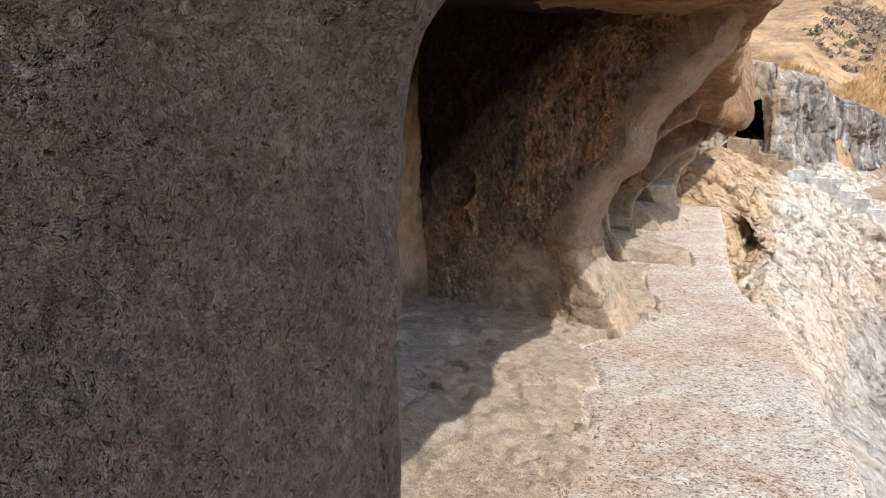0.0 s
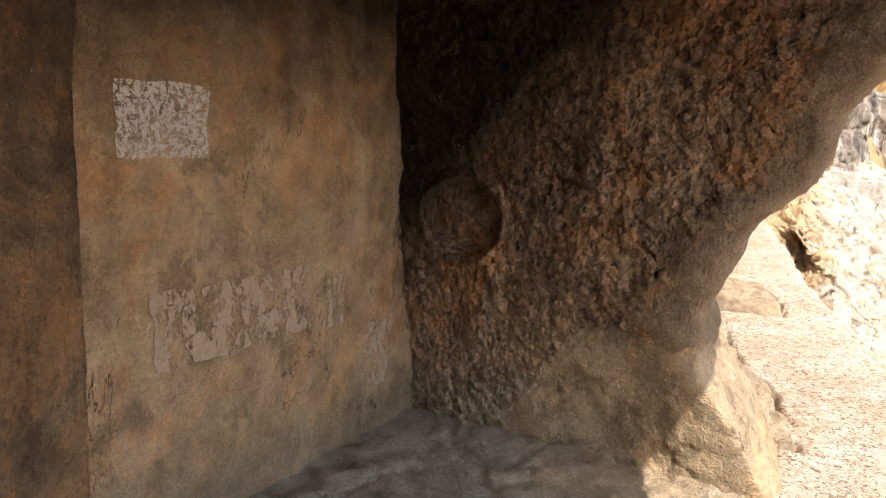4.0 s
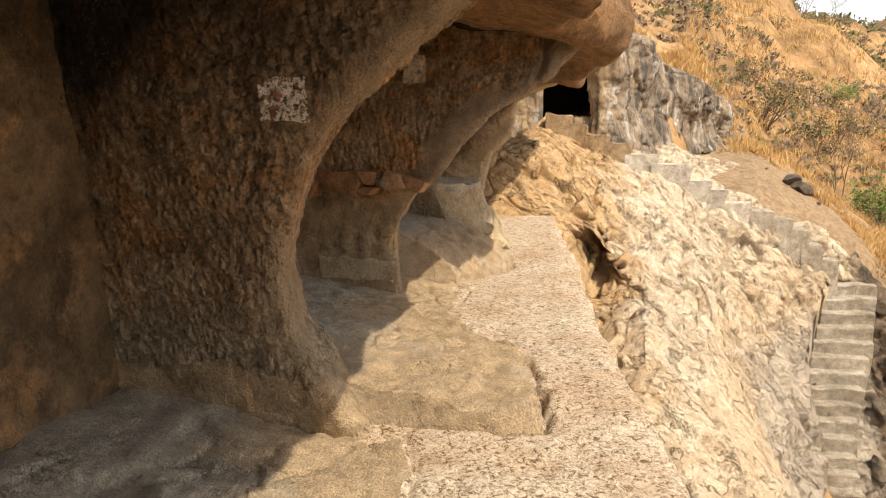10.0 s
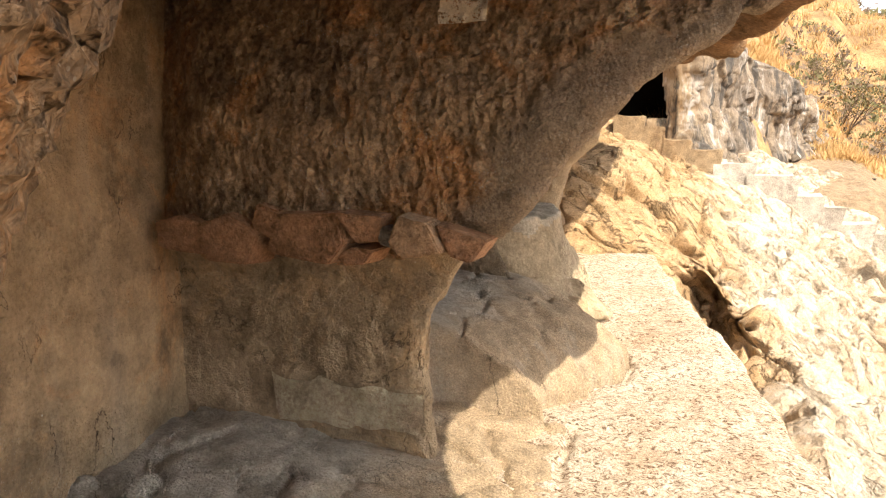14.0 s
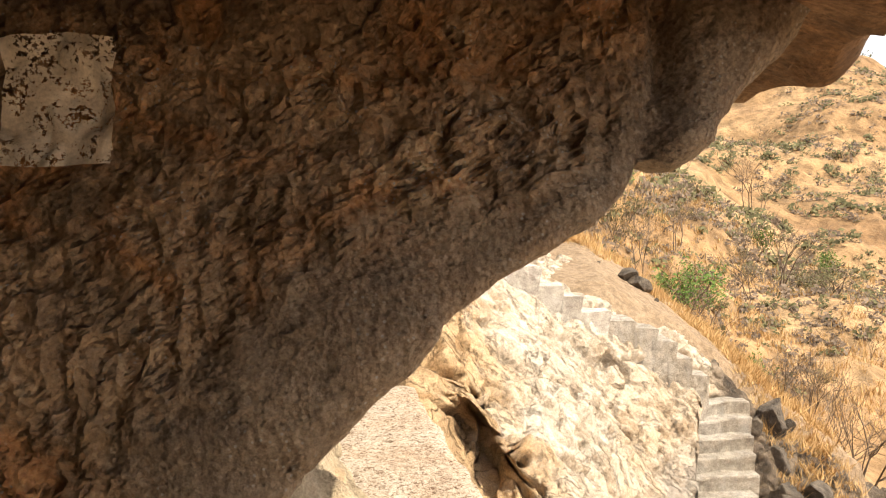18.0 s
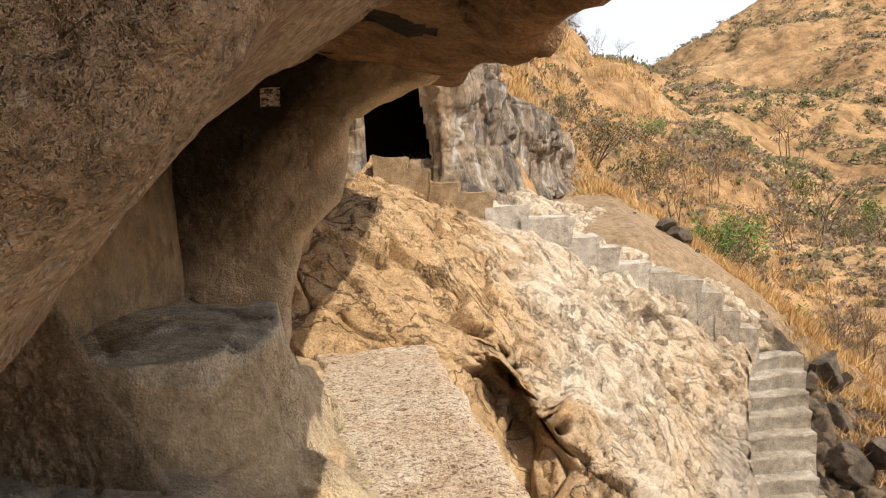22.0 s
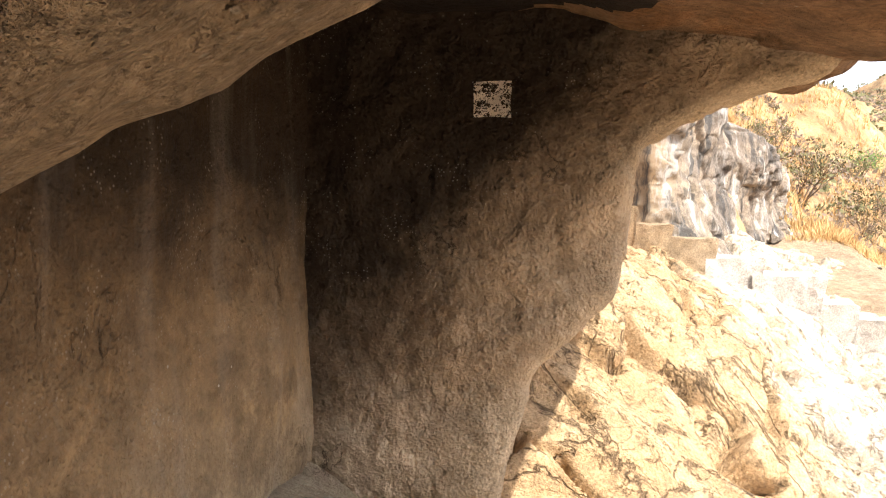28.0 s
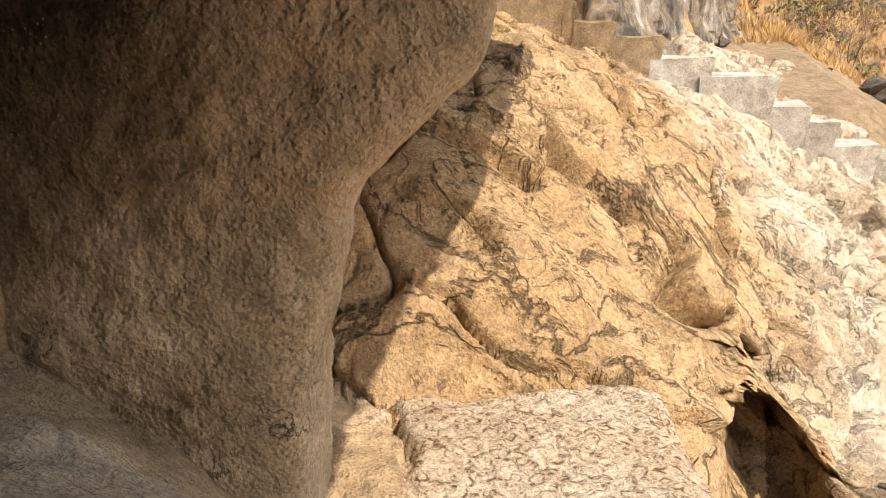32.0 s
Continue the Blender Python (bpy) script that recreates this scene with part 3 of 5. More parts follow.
Z = Z + amp * 0.5 * np.sign(ledge) * np.abs(ledge) ** 0.4
ground = sheet("ground", np.stack([X, Y, Z], -1), earth, wrap=True)
tagged(ground, "dry brown hillside of earth and straw-coloured grass", "hillside", kind="structure")

# ---- the ledge walked on ----
SLAB_Y = [-12, -7, -2.3, -0.16, 1.83, 2.94, 3.87, 5.5, 7.0, 8.6, 10.1, 11.5, 12.8]
SLAB_R = [6.2, 5.1, 4.26, 3.91, 3.43, 3.0, 2.78, 2.47, 2.2, 2.02, 1.72, 1.5, 1.4]
FLOOR_Y = [-12, 2, 3.8, 4.4, 8, 11.8]
FLOOR_Z = [-0.38, -0.34, -0.30, -0.22, -0.10, 0.13]
y = np.linspace(-11, 11.85, 880)
u = np.linspace(0, 1, 150)
Yg, Ug = np.meshgrid(y, u, indexing="ij")
right = lerp(Yg, SLAB_Y, SLAB_R) + 0.03 * fbm(np.stack([Yg * 3, Yg * 0, Yg * 0], -1), 4)
left = right - 2.6
Xg = left + (right - left) * np.minimum(Ug / 0.93, 1.0)
drop = np.clip((Ug - 0.93) / 0.07, 0, 1)
P = np.stack([Xg, Yg, lerp(Yg, FLOOR_Y, FLOOR_Z)], -1)
P[..., 2] += 0.012 * fbm(P * 6, 4) + 0.012 * fbm(P * 1.3, 3) - 1.4 * drop ** 1.3 - 0.03 * np.clip((Ug - 0.88) / 0.05, 0, 1) ** 2
P[..., 0] += 0.12 * drop + 0.1 * drop * fbm(P * 2.5 + 9, 4)
slab = sheet("pavement", P, slab_mat, back=(-0.3, 0, -1.2))
tagged(slab, "pale pecked stone ledge path with rough granular surface", "path", kind="structure")

# ---- fins, lofted level by level ----
def fin(name, y0, thick, zs, xs, x_in=-0.8, lean=None, recede=0.25, seed=0, mat=None, label="", chisel=1.0, rows=270, blunt=(0.55, 0.7), dents=(), rough=1.0, shelf=None, edge=0.3, notch=None):
    """A rock partition: front edge x by height, near face y0 (plus lean by height), thick, rooted at x_in."""
    z = np.linspace(zs[0], zs[-1], rows)
    xf = lerp(z, zs, xs)
    ly = np.zeros_like(z) if lean is None else lerp(z, [-0.7, 0.3, 0.75, 0.85, 1.3, 1.8, 3.0], lean)
    n_face, n_end = 230, 60
    ring = []
    for zi, xi, li in zip(z, xf, ly):
        r = min(thick / 2, 0.28)
        face = np.linspace(x_in, xi - r, n_face)
        near = np.stack([face, np.full(n_face, y0)], -1)
        a = np.linspace(-math.pi / 2, math.pi / 2, n_end)
        c, s = np.cos(a), np.sin(a)
        end = np.stack([xi - r + r * np.sign(c) * np.abs(c) ** blunt[0] - recede * (s + 1) / 2 * (1 - np.abs(s) ** 8 * 0.2), y0 + thick / 2 + (thick / 2) * np.sign(s) * np.abs(s) ** blunt[1]], -1)
        back = np.linspace(end[-1, 0], x_in, n_face // 4)
        far = np.stack([back, np.full(len(back), y0 + thick)], -1)
        loop = np.concatenate([near, end[1:-1], far])
        loop[:, 1] += li * np.clip((loop[:, 0] - x_in) / 0.5, 0, 1)
        ring.append(np.concatenate([loop, np.full((len(loop), 1), zi)], 1))
    P = np.array(ring).transpose(1, 0, 2)
    N = normals(P)
    q = P + seed * 3.7
    d = 0.035 * fbm(q * 1.6, 3) + 0.014 * fbm(q * 6, 3)
    d = d * rough
    shake = 0.6 * np.stack([fbm(q * 3, 2), fbm(q * 3 + 7, 2), fbm(q * 3 + 13, 2)], -1)
    slant = q + np.stack([0.6 * q[..., 2], 0.6 * q[..., 2], 0 * q[..., 2]], -1)
    ch = chips(slant * np.array([19, 19, 6.5]) + shake, 1.5, 1.7, 0.9, 0.14) + chips(slant * np.array([42, 42, 16.0]) + 2 * shake, 0.35, 0.45, 0.2, 0.2)
    inward = (xf[None, :] - P[..., 0]) + 0.16 * fbm(q * 2.0 + 4, 4)
    bare = np.clip((edge - inward) / 0.18, 0, 1)
    smooth = bare.copy()
    for dx, dz, dr, deep in dents:
        e = np.hypot(P[..., 0] - dx, P[..., 2] - dz) / dr + 0.06 * fbm(q * 5, 2)
        inside = np.clip((1.05 - e) / 0.12, 0, 1) * (P[..., 1] < y0 + 0.25)
        d = d - deep * inside + 0.5 * deep * np.exp(-((e - 1.05) / 0.07) ** 2) * (P[..., 1] < y0 + 0.25) + 0.25 * deep * inside * np.sin(9 * (P[..., 0] + P[..., 2]) / dr * 0.5)
        smooth = np.maximum(smooth, inside)
    if shelf:
        rise = shelf[0] - (0.75 * np.clip((1.35 - P[..., 0]) / 0.6, 0, 1) if len(shelf) > 2 else 0)
        low = np.clip((rise + 0.09 * fbm(q * 2.5, 4) - P[..., 2]) / 0.05, 0, 1)
        d = d - shelf[1] * low
        smooth = np.maximum(smooth, low)
    if notch:
        nx, z_low, deep = notch
        line_ = nx + 0.2 * (P[..., 2] - z_low) + 0.03 * fbm(q * 6, 3)
        d = d - deep * np.exp(-(((P[..., 0] - line_) / 0.028) ** 2)) * np.clip((P[..., 2] - z_low) / 0.05, 0, 1) + 0.3 * deep * np.clip((P[..., 0] - line_) / 0.05, 0, 1) * np.clip((P[..., 2] - z_low) / 0.08, 0, 1)
    d = d + (1 - 0.85 * smooth) * chisel * 0.011 * ch * (0.75 + 0.4 * fbm(q * 1.7 + 31, 2)) + 0.003 * fbm(q * 30, 2) + 0.5 * smooth * chips(q * 5.5 + shake, 0.014, 0.022, 0.008, 0.06)
    keep = np.clip((P[..., 0] - x_in) / 0.4, 0, 1)
    P = P + N * (d * (0.4 + 0.6 * keep))[..., None]
    ob = sheet(name, P, mat or rock_cut, wrap=True)
    wear(ob, bare)
    if shelf:
        ob.data.materials.append(foot_rock)
        plain = np.roll(low, -1, 0)[:, :-1] * low[:, :-1] > 0.5
        index = plain.ravel().astype(int).tolist()
        ob.data.polygons.foreach_set("material_index", index + [0] * (len(ob.data.polygons) - len(index)))
    return tagged(ob, label, "rock partition", kind="structure")


FINS = {}
FINS[0] = fin("partition_0", -8.9, 2.0, [-1, 0, 0.6, 1.0, 1.2, 1.35, 1.42, 1.5, 1.8, 2.3, 3.0], [3.96, 3.94, 3.93, 3.92, 3.915, 3.905, 3.902, 3.935, 3.99, 4.15, 4.5], x_in=0.0, recede=0.0, seed=1, mat=rock_end, chisel=0.5, rows=200, blunt=(0.2, 0.2), rough=0.25, edge=9.0, label="grey-brown rough rock pier beside the path")
FINS[1] = fin("partition_1", -0.62, 1.4, [-0.7, -0.3, 0.07, 0.33, 0.66, 0.82, 1.12, 1.28, 1.4, 1.63, 1.83, 1.93, 2.16, 2.27, 2.6, 3.2], [2.6, 2.45, 2.27, 2.06, 2.0, 2.07, 2.21, 2.42, 2.5, 2.54, 2.69, 2.82, 3.0, 3.15, 3.4, 3.5], lean=[0.2, 0.1, 0, -0.02, -0.05, -0.1, -0.2], recede=0.22, seed=2, mat=rock_soot_shade_cut, blunt=(0.5, 0.6), edge=0.4, chisel=1.5, dents=[(0.66, 1.03, 0.23, 0.085)], shelf=(0.52, 0.035, True), label="dark brown chiselled rock partition with a round medallion scar")
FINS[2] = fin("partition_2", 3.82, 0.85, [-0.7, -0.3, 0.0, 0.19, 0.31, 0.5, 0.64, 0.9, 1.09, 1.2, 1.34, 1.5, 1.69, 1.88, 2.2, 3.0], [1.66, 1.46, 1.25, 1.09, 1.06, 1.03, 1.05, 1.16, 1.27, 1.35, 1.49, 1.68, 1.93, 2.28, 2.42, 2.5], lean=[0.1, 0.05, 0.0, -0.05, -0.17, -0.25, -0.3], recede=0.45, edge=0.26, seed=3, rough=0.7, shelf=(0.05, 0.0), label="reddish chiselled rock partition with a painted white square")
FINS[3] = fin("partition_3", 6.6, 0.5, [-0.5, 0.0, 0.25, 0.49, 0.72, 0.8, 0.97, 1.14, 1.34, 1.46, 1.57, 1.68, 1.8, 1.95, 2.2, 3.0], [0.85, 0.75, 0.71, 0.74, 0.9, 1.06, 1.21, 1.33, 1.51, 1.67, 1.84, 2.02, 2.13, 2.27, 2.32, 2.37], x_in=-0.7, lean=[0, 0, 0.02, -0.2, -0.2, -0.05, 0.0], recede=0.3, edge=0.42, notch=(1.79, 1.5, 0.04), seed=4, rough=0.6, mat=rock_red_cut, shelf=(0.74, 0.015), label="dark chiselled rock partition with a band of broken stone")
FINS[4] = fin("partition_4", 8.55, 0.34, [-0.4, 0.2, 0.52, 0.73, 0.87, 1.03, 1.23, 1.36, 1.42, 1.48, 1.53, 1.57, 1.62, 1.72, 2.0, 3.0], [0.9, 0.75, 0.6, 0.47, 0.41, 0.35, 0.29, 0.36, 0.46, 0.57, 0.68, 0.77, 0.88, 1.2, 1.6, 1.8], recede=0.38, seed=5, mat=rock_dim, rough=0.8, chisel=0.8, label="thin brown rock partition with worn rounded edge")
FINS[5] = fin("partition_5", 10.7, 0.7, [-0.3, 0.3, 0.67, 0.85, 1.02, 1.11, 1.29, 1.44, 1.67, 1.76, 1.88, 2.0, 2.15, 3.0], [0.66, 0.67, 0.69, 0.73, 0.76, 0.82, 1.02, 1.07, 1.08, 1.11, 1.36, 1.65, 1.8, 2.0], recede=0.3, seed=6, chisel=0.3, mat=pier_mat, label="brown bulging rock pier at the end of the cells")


# ---- back walls ----
def back_wall(name, y0, y1, x0, x1, z0, z1, seed, label, mat=None):
    n, m = max(20, int((y1 - y0) / 0.03)), 100
    Yg, Zg = np.meshgrid(np.linspace(y1, y0, n), np.linspace(z0, z1, m), indexing="ij")
    f = (Yg - y0) / (y1 - y0)
    P = np.stack([x0 + (x1 - x0) * f, Yg, Zg], -1)
    q = P + seed * 5.1
    P[..., 0] += 0.03 * fbm(q * 1.2, 3) + 0.01 * fbm(q * np.array([5, 5, 3.0]), 3) + 0.004 * fbm(q * 18, 2)
    return tagged(sheet(name, P, mat or rock_wall, back=(-0.9, 0, 0)), label, "rock wall", kind="structure")


back_wall("wall_bay_1a", -2.8, -0.3, 0.2, 0.3, -0.8, 2.9, 1, "orange-brown plastered rock back wall with flaking paint")
back_wall("wall_bay_1b", -7.4, -2.8, 1.7, 0.36, -0.8, 2.9, 2, "dark brown rock wall with peeling pale paint", wall_dark)
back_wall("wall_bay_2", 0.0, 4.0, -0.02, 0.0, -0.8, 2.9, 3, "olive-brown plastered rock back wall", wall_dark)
back_wall("wall_bay_3", 3.9, 6.9, -0.3, -0.52, -0.8, 2.9, 4, "brown plastered rock back wall")
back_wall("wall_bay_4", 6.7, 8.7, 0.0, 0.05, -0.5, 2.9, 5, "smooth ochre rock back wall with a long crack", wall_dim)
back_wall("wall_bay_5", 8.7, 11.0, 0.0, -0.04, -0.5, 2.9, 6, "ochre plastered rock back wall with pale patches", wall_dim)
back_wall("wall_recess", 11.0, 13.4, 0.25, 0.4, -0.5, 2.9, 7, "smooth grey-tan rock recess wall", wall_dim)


# ---- cell floors, running out to the slab ----
EDGES = []


def cell_floor(name, y0, y1, xb, zb, edge_y, edge_x, ze, mat, seed, label, rough=1.0, power=1.5, pits=()):
    n, m = int((y1 - y0) / 0.022), 110
    Yg, Ug = np.meshgrid(np.linspace(y0, y1, n), np.linspace(0, 1, m), indexing="ij")
    ex = np.interp(Yg, edge_y, edge_x) + 0.07 * fbm(np.stack([Yg * 2.2, Yg * 0 + seed, Yg * 0], -1), 5, 0.6)
    EDGES.append((y0, y1, edge_y, edge_x, seed))
    Xg = xb + (ex - xb) * Ug
    z = zb + (ze - zb) * Ug ** power
    P = np.stack([Xg, Yg, z], -1)
    P[..., 2] += rough * (0.025 * fbm(P * 1.7 + seed, 3) - 0.03 * np.clip((1 - np.abs(fbm(P * 1.6 + seed * 3, 3, 0.45)) - 0.9) / 0.1, 0, 1) + 0.010 * fbm(P * 6 + seed, 4) + chips(P * np.array([1.7, 1.7, 0.3]) + 0.5 * fbm(P * 1.5, 3)[..., None] + seed, 0.035, 0.02, 0.022, 0.035) + chips(P * 5 + 0.4 * fbm(P * 3, 3)[..., None], 0.012, 0.012, 0.006, 0.06)) - 0.25 * np.clip((Ug - 0.982) / 0.018, 0, 1) ** 1.2
    for px, py, pr, deep in pits:
        P[..., 2] -= deep * np.clip(1.6 - np.hypot(P[..., 0] - px, P[..., 1] - py) / pr, 0, 1)
    ob = sheet(name, P, mat, back=(-0.02, 0, -0.6))
    # grey towards the back wall, tan towards the slab
    wear(ob, np.clip((Ug + 0.10 * fbm(P * 2.2 + seed, 4, 0.7) - 0.5) / 0.22, 0, 1))
    return tagged(ob, label, "rock floor", kind="structure")


cell_floor("floor_bay_1", -7.6, 0.5, -0.3, -0.15, [-8, -3.2, -2.8, -2.0, -1.06, 0.3, 0.5], [3.3, 2.96, 2.75, 2.6, 2.2, 2.23, 2.35], -0.3, floor_mat, 1, "grey dusty hewn rock floor of the cell")
cell_floor("floor_bay_2", 0.5, 4.1, -0.3, -0.12, [0.5, 1.0, 2.6, 3.2, 4.1], [2.35, 2.42, 1.85, 1.64, 1.55], -0.28, floor_mat, 2, "grey-brown uneven rock floor of the cell")
cell_floor("floor_bay_3", 4.1, 7.2, -0.8, 0.03, [4.1, 4.2, 5.25, 5.65, 6.1, 7.0, 7.2], [1.9, 2.11, 1.95, 1.46, 1.24, 1.23, 1.15], -0.13, floor_mat, 3, "grey dusty hewn floor with small pits", pits=[(0.46, 6.02, 0.05, 0.07), (1.5, 5.14, 0.05, 0.05)])
cell_floor("floor_bay_4", 7.2, 9.0, -0.4, 0.42, [7.2, 7.4, 8.24, 9.0], [1.1, 1.04, 1.38, 1.15], -0.05, floor_mat, 4, "grey rock floor sloping to the path", power=4)
cell_floor("floor_bay_5", 9.0, 12.85, -0.4, 0.3, [9.0, 9.76, 10.9, 12.5, 12.8], [1.15, 0.98, 0.68, 0.42, 0.4], 0.13, apron_rock, 5, "tan rock foot beside the path")

# the open joint between the floors and the slab
co = np.empty(len(slab.data.vertices) * 3)
slab.data.vertices.foreach_get("co", co)
co = co.reshape(-1, 3)
for y0, y1, edge_y, edge_x, seed in EDGES:
    inside = (co[:, 1] > y0) & (co[:, 1] < y1)
    yy = co[inside, 1]
    ex = np.interp(yy, edge_y, edge_x) + 0.07 * fbm(np.stack([yy * 2.2, yy * 0 + seed, yy * 0], -1), 5, 0.6)
    gap = np.clip(0.6 + 1.2 * vnoise(np.stack([yy * 1.1, yy * 0, yy * 0 + seed], -1)), 0, 1)
    co[inside, 2] -= 0.09 * gap * np.exp(-((co[inside, 0] - ex) / 0.022) ** 2)
slab.data.vertices.foreach_set("co", co.ravel())
slab.data.update()

# raised bench of the last cell
n, m = 190, 110
Yg, Ug = np.meshgrid(np.linspace(8.72, 12.3, n), np.linspace(0, 1, m), indexing="ij")
ex = np.interp(Yg, [8.7, 8.85, 9.05, 9.45, 9.75, 10.2, 10.6, 11, 12.3], [0.4, 0.62, 0.78, 0.8, 0.74, 0.64, 0.52, 0.45, 0.2])
top = np.clip(Ug / 0.6, 0, 1)
fall = np.clip((Ug - 0.6) / 0.4, 0, 1)
P = np.stack([-0.3 + (ex + 0.3) * top + 0.42 * fall ** 1.6, Yg, 0.79 - 0.06 * top - 0.75 * np.clip(Yg - 10.15, 0, 0.8) * top ** 2 - 0.85 * fall], -1)
P[..., 2] += 0.02 * fbm(P * 2.2 + 3, 4) + chips(P * np.array([2.6, 2.6, 1.0]) + 3, 0.022, 0.03, 0.012, 0.04) + 0.008 * fbm(P * 12, 3)
P[..., 0] += fall * (0.12 * fbm(P * 2.0 + 7, 3) + chips(P * 2.4 + 1, 0.10, 0.14, 0.03, 0.06))
bench = tagged(sheet("rock_bench", P, bench_mat, back=(-0.1, 0, -0.6)), "raised grey rock bench with broken front edge", "rock bench", kind="structure")
bench.data.materials.append(bench_top)
flat = (fall + 0.12 * fbm(P * 3.1 + 12, 4) < 0.08) & (top > 0.35 + 0.2 * fbm(P * 2 + 3, 3)) & (Yg < 10.5)
bench.data.polygons.foreach_set("material_index", flat[:-1, :-1].ravel().astype(int).tolist() + [0] * (len(bench.data.polygons) - (n - 1) * (m - 1)))

# ---- ceiling and brow ----
LIP_Y = [-12, -7.2, -6.2, -3, -0.6, 2.0, 3.7, 5.2, 6.0, 6.5, 7.0, 7.3, 8.6, 10, 11, 12, 13, 15, 18.5]
# before y -6.2 the unseen lip is widened to shade the first pier
LIP_X = [5.4, 5.2, 4.1, 3.65, 3.4, 2.75, 2.5, 2.2, 1.9, 2.12, 2.3, 2.3, 1.9, 1.75, 1.66, 1.72, 1.7, 1.5, 1.1]
LIP_Z = [2.5, 2.45, 2.4, 2.4, 2.55, 2.25, 2.05, 1.9, 1.9, 1.88, 1.85, 1.85, 1.78, 1.88, 1.97, 2.1, 2.35, 2.8, 3.5]
n = 900
yy = np.linspace(-11, 18, n)
sec = np.linspace(0, 1, 120)
Yg, Ug = np.meshgrid(yy, sec, indexing="ij")
lx, lz = lerp(Yg, LIP_Y, LIP_X), lerp(Yg, LIP_Y, LIP_Z)
inner = np.clip(Ug / 0.6, 0, 1)
lipt = np.clip((Ug - 0.6) / 0.12, 0, 1)
outer = np.clip((Ug - 0.72) / 0.28, 0, 1)
Xg = -1.6 + (lx + 1.6) * inner + 0.16 * np.sin(lipt * math.pi / 2) - 2.2 * outer
zin = np.maximum(lz + 0.15, 2.25)
Zg = zin + (lz - zin) * inner ** 3 + 0.3 * (1 - np.cos(lipt * math.pi / 2)) + 6.5 * outer
P = np.stack([Xg, Yg, Zg], -1)
P[..., 2] += (0.05 * fbm(P * 1.1, 4) + 0.02 * fbm(P * 5, 3)) * (1 - outer)
P[..., 0] += (0.12 * fbm(P * 0.9 + 4, 4) + 0.03 * fbm(P * 4, 3)) * np.clip(Ug / 0.6 - 0.3, 0, 1)
P[..., 2] += chips(P * np.array([1.5, 1.0, 1.5]) + 0.4 * fbm(P * 1.2, 3)[..., None], 0.02, 0.03, 0.015, 0.08) * np.clip(Ug / 0.4 - 0.6, 0, 1) * (1 - outer)
P[..., 0] += chips(P * np.array([1.2, 1.1, 1.6]) + 9, 0.03, 0.05, 0.02, 0.08) * np.clip((Ug - 0.45) / 0.12, 0, 1)
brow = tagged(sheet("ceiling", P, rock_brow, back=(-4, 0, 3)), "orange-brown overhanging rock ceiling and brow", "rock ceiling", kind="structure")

# inner soffit near-black: soot there, and the ceiling's shade painted in
brow.data.materials.append(rock_soot_shade)
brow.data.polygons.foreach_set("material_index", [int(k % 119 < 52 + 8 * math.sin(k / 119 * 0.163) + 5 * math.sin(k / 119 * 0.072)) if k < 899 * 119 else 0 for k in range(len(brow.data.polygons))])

# ---- rock slope beyond the ledge ----
STATION = [-6, 3, 7, 10.2, 11.75, 12.1, 12.75, 13.6, 15, 17.5, 19.6, 20.8, 24]
ACROSS = [0.3, 0.95, 1.45, 2.05, 2.75, 3.55, 5.7, 8.2, 12, 20]
SLOPE = [
    [-3, -3, -3, -3, -3, -3, -3, -4.5, -7, -11],
    [-2, -2, -2, -2, -2, -2.2, -4.2, -6.6, -9, -12],
    [-1.9, -1.9, -1.9, -1.9, -1.9, -2.2, -4.0, -6.6, -9, -12],
    [-1.5, -1.5, -1.5, -1.35, -0.9, -1.5, -4.6, -8.5, -11, -13],
    [0.15, 0.08, 0.02, -0.9, -0.8, -1.25, -4.8, -8.5, -11, -13],
    [0.6, 0.4, 0.15, -0.35, -0.75, -1.6, -4.9, -8.5, -11, -13],
    [1.0, 0.7, 0.35, -0.05, -0.6, -1.6, -4.9, -8.5, -11, -13],
    [1.25, 1.05, 0.75, 0.35, -0.35, -1.4, -5.0, -8.5, -11, -13],
    [1.4, 1.2, 1.0, 0.75, 0.2, -0.6, -4.6, -8.0, -10.5, -13],
    [1.6, 1.35, 1.1, 0.85, 0.4, -0.15, -3.2, -6.2, -8.4, -12],
    [1.8, 1.4, 1.02, 0.76, 0.5, 0.16, -0.72, -3.3, -6.5, -11],
    [1.9, 1.75, 1.5, 1.2, 0.9, 0.55, -0.2, -1.8, -5.2, -10],
    [2.4, 2.1, 1.9, 1.7, 1.45, 1.2, 0.5, -0.9, -4.6, -9],
]


def slope_z(x, y):
    rows = np.array([np.interp(x, ACROSS, row) for row in SLOPE])
    i = np.clip(np.searchsorted(STATION, y) - 1, 0, len(STATION) - 2)
    s = np.array(STATION)
    f = np.clip((y - s[i]) / (s[i + 1] - s[i]), 0, 1)
    flat = rows.reshape(len(STATION), -1)
    idx = np.arange(np.asarray(x).size)
    lo, hi = flat[i.ravel(), idx].reshape(x.shape), flat[(i + 1).ravel(), idx].reshape(x.shape)
    return lo * (1 - f) + hi * f


ys = np.concatenate([np.linspace(-6, 2.9, 30), np.linspace(3, 10.9, 240), 10.95 + 13.05 * np.linspace(0, 1, 620) ** 1.2])
xs = 0.3 + 19.7 * np.linspace(0, 1, 560) ** 1.7
Yg, Xg = np.meshgrid(ys, xs, indexing="ij")
Zg = slope_z(Xg, Yg)
# the channel that the lower stairs come down in
STAIR_Y = [15.4, 16.2, 17.0, 17.8, 19.0, 19.95]
STAIR_L = [6.4, 6.34, 6.27, 6.26, 6.68, 7.2]
STAIR_R = [7.4, 7.3, 7.2, 7.41, 7.93, 8.2]
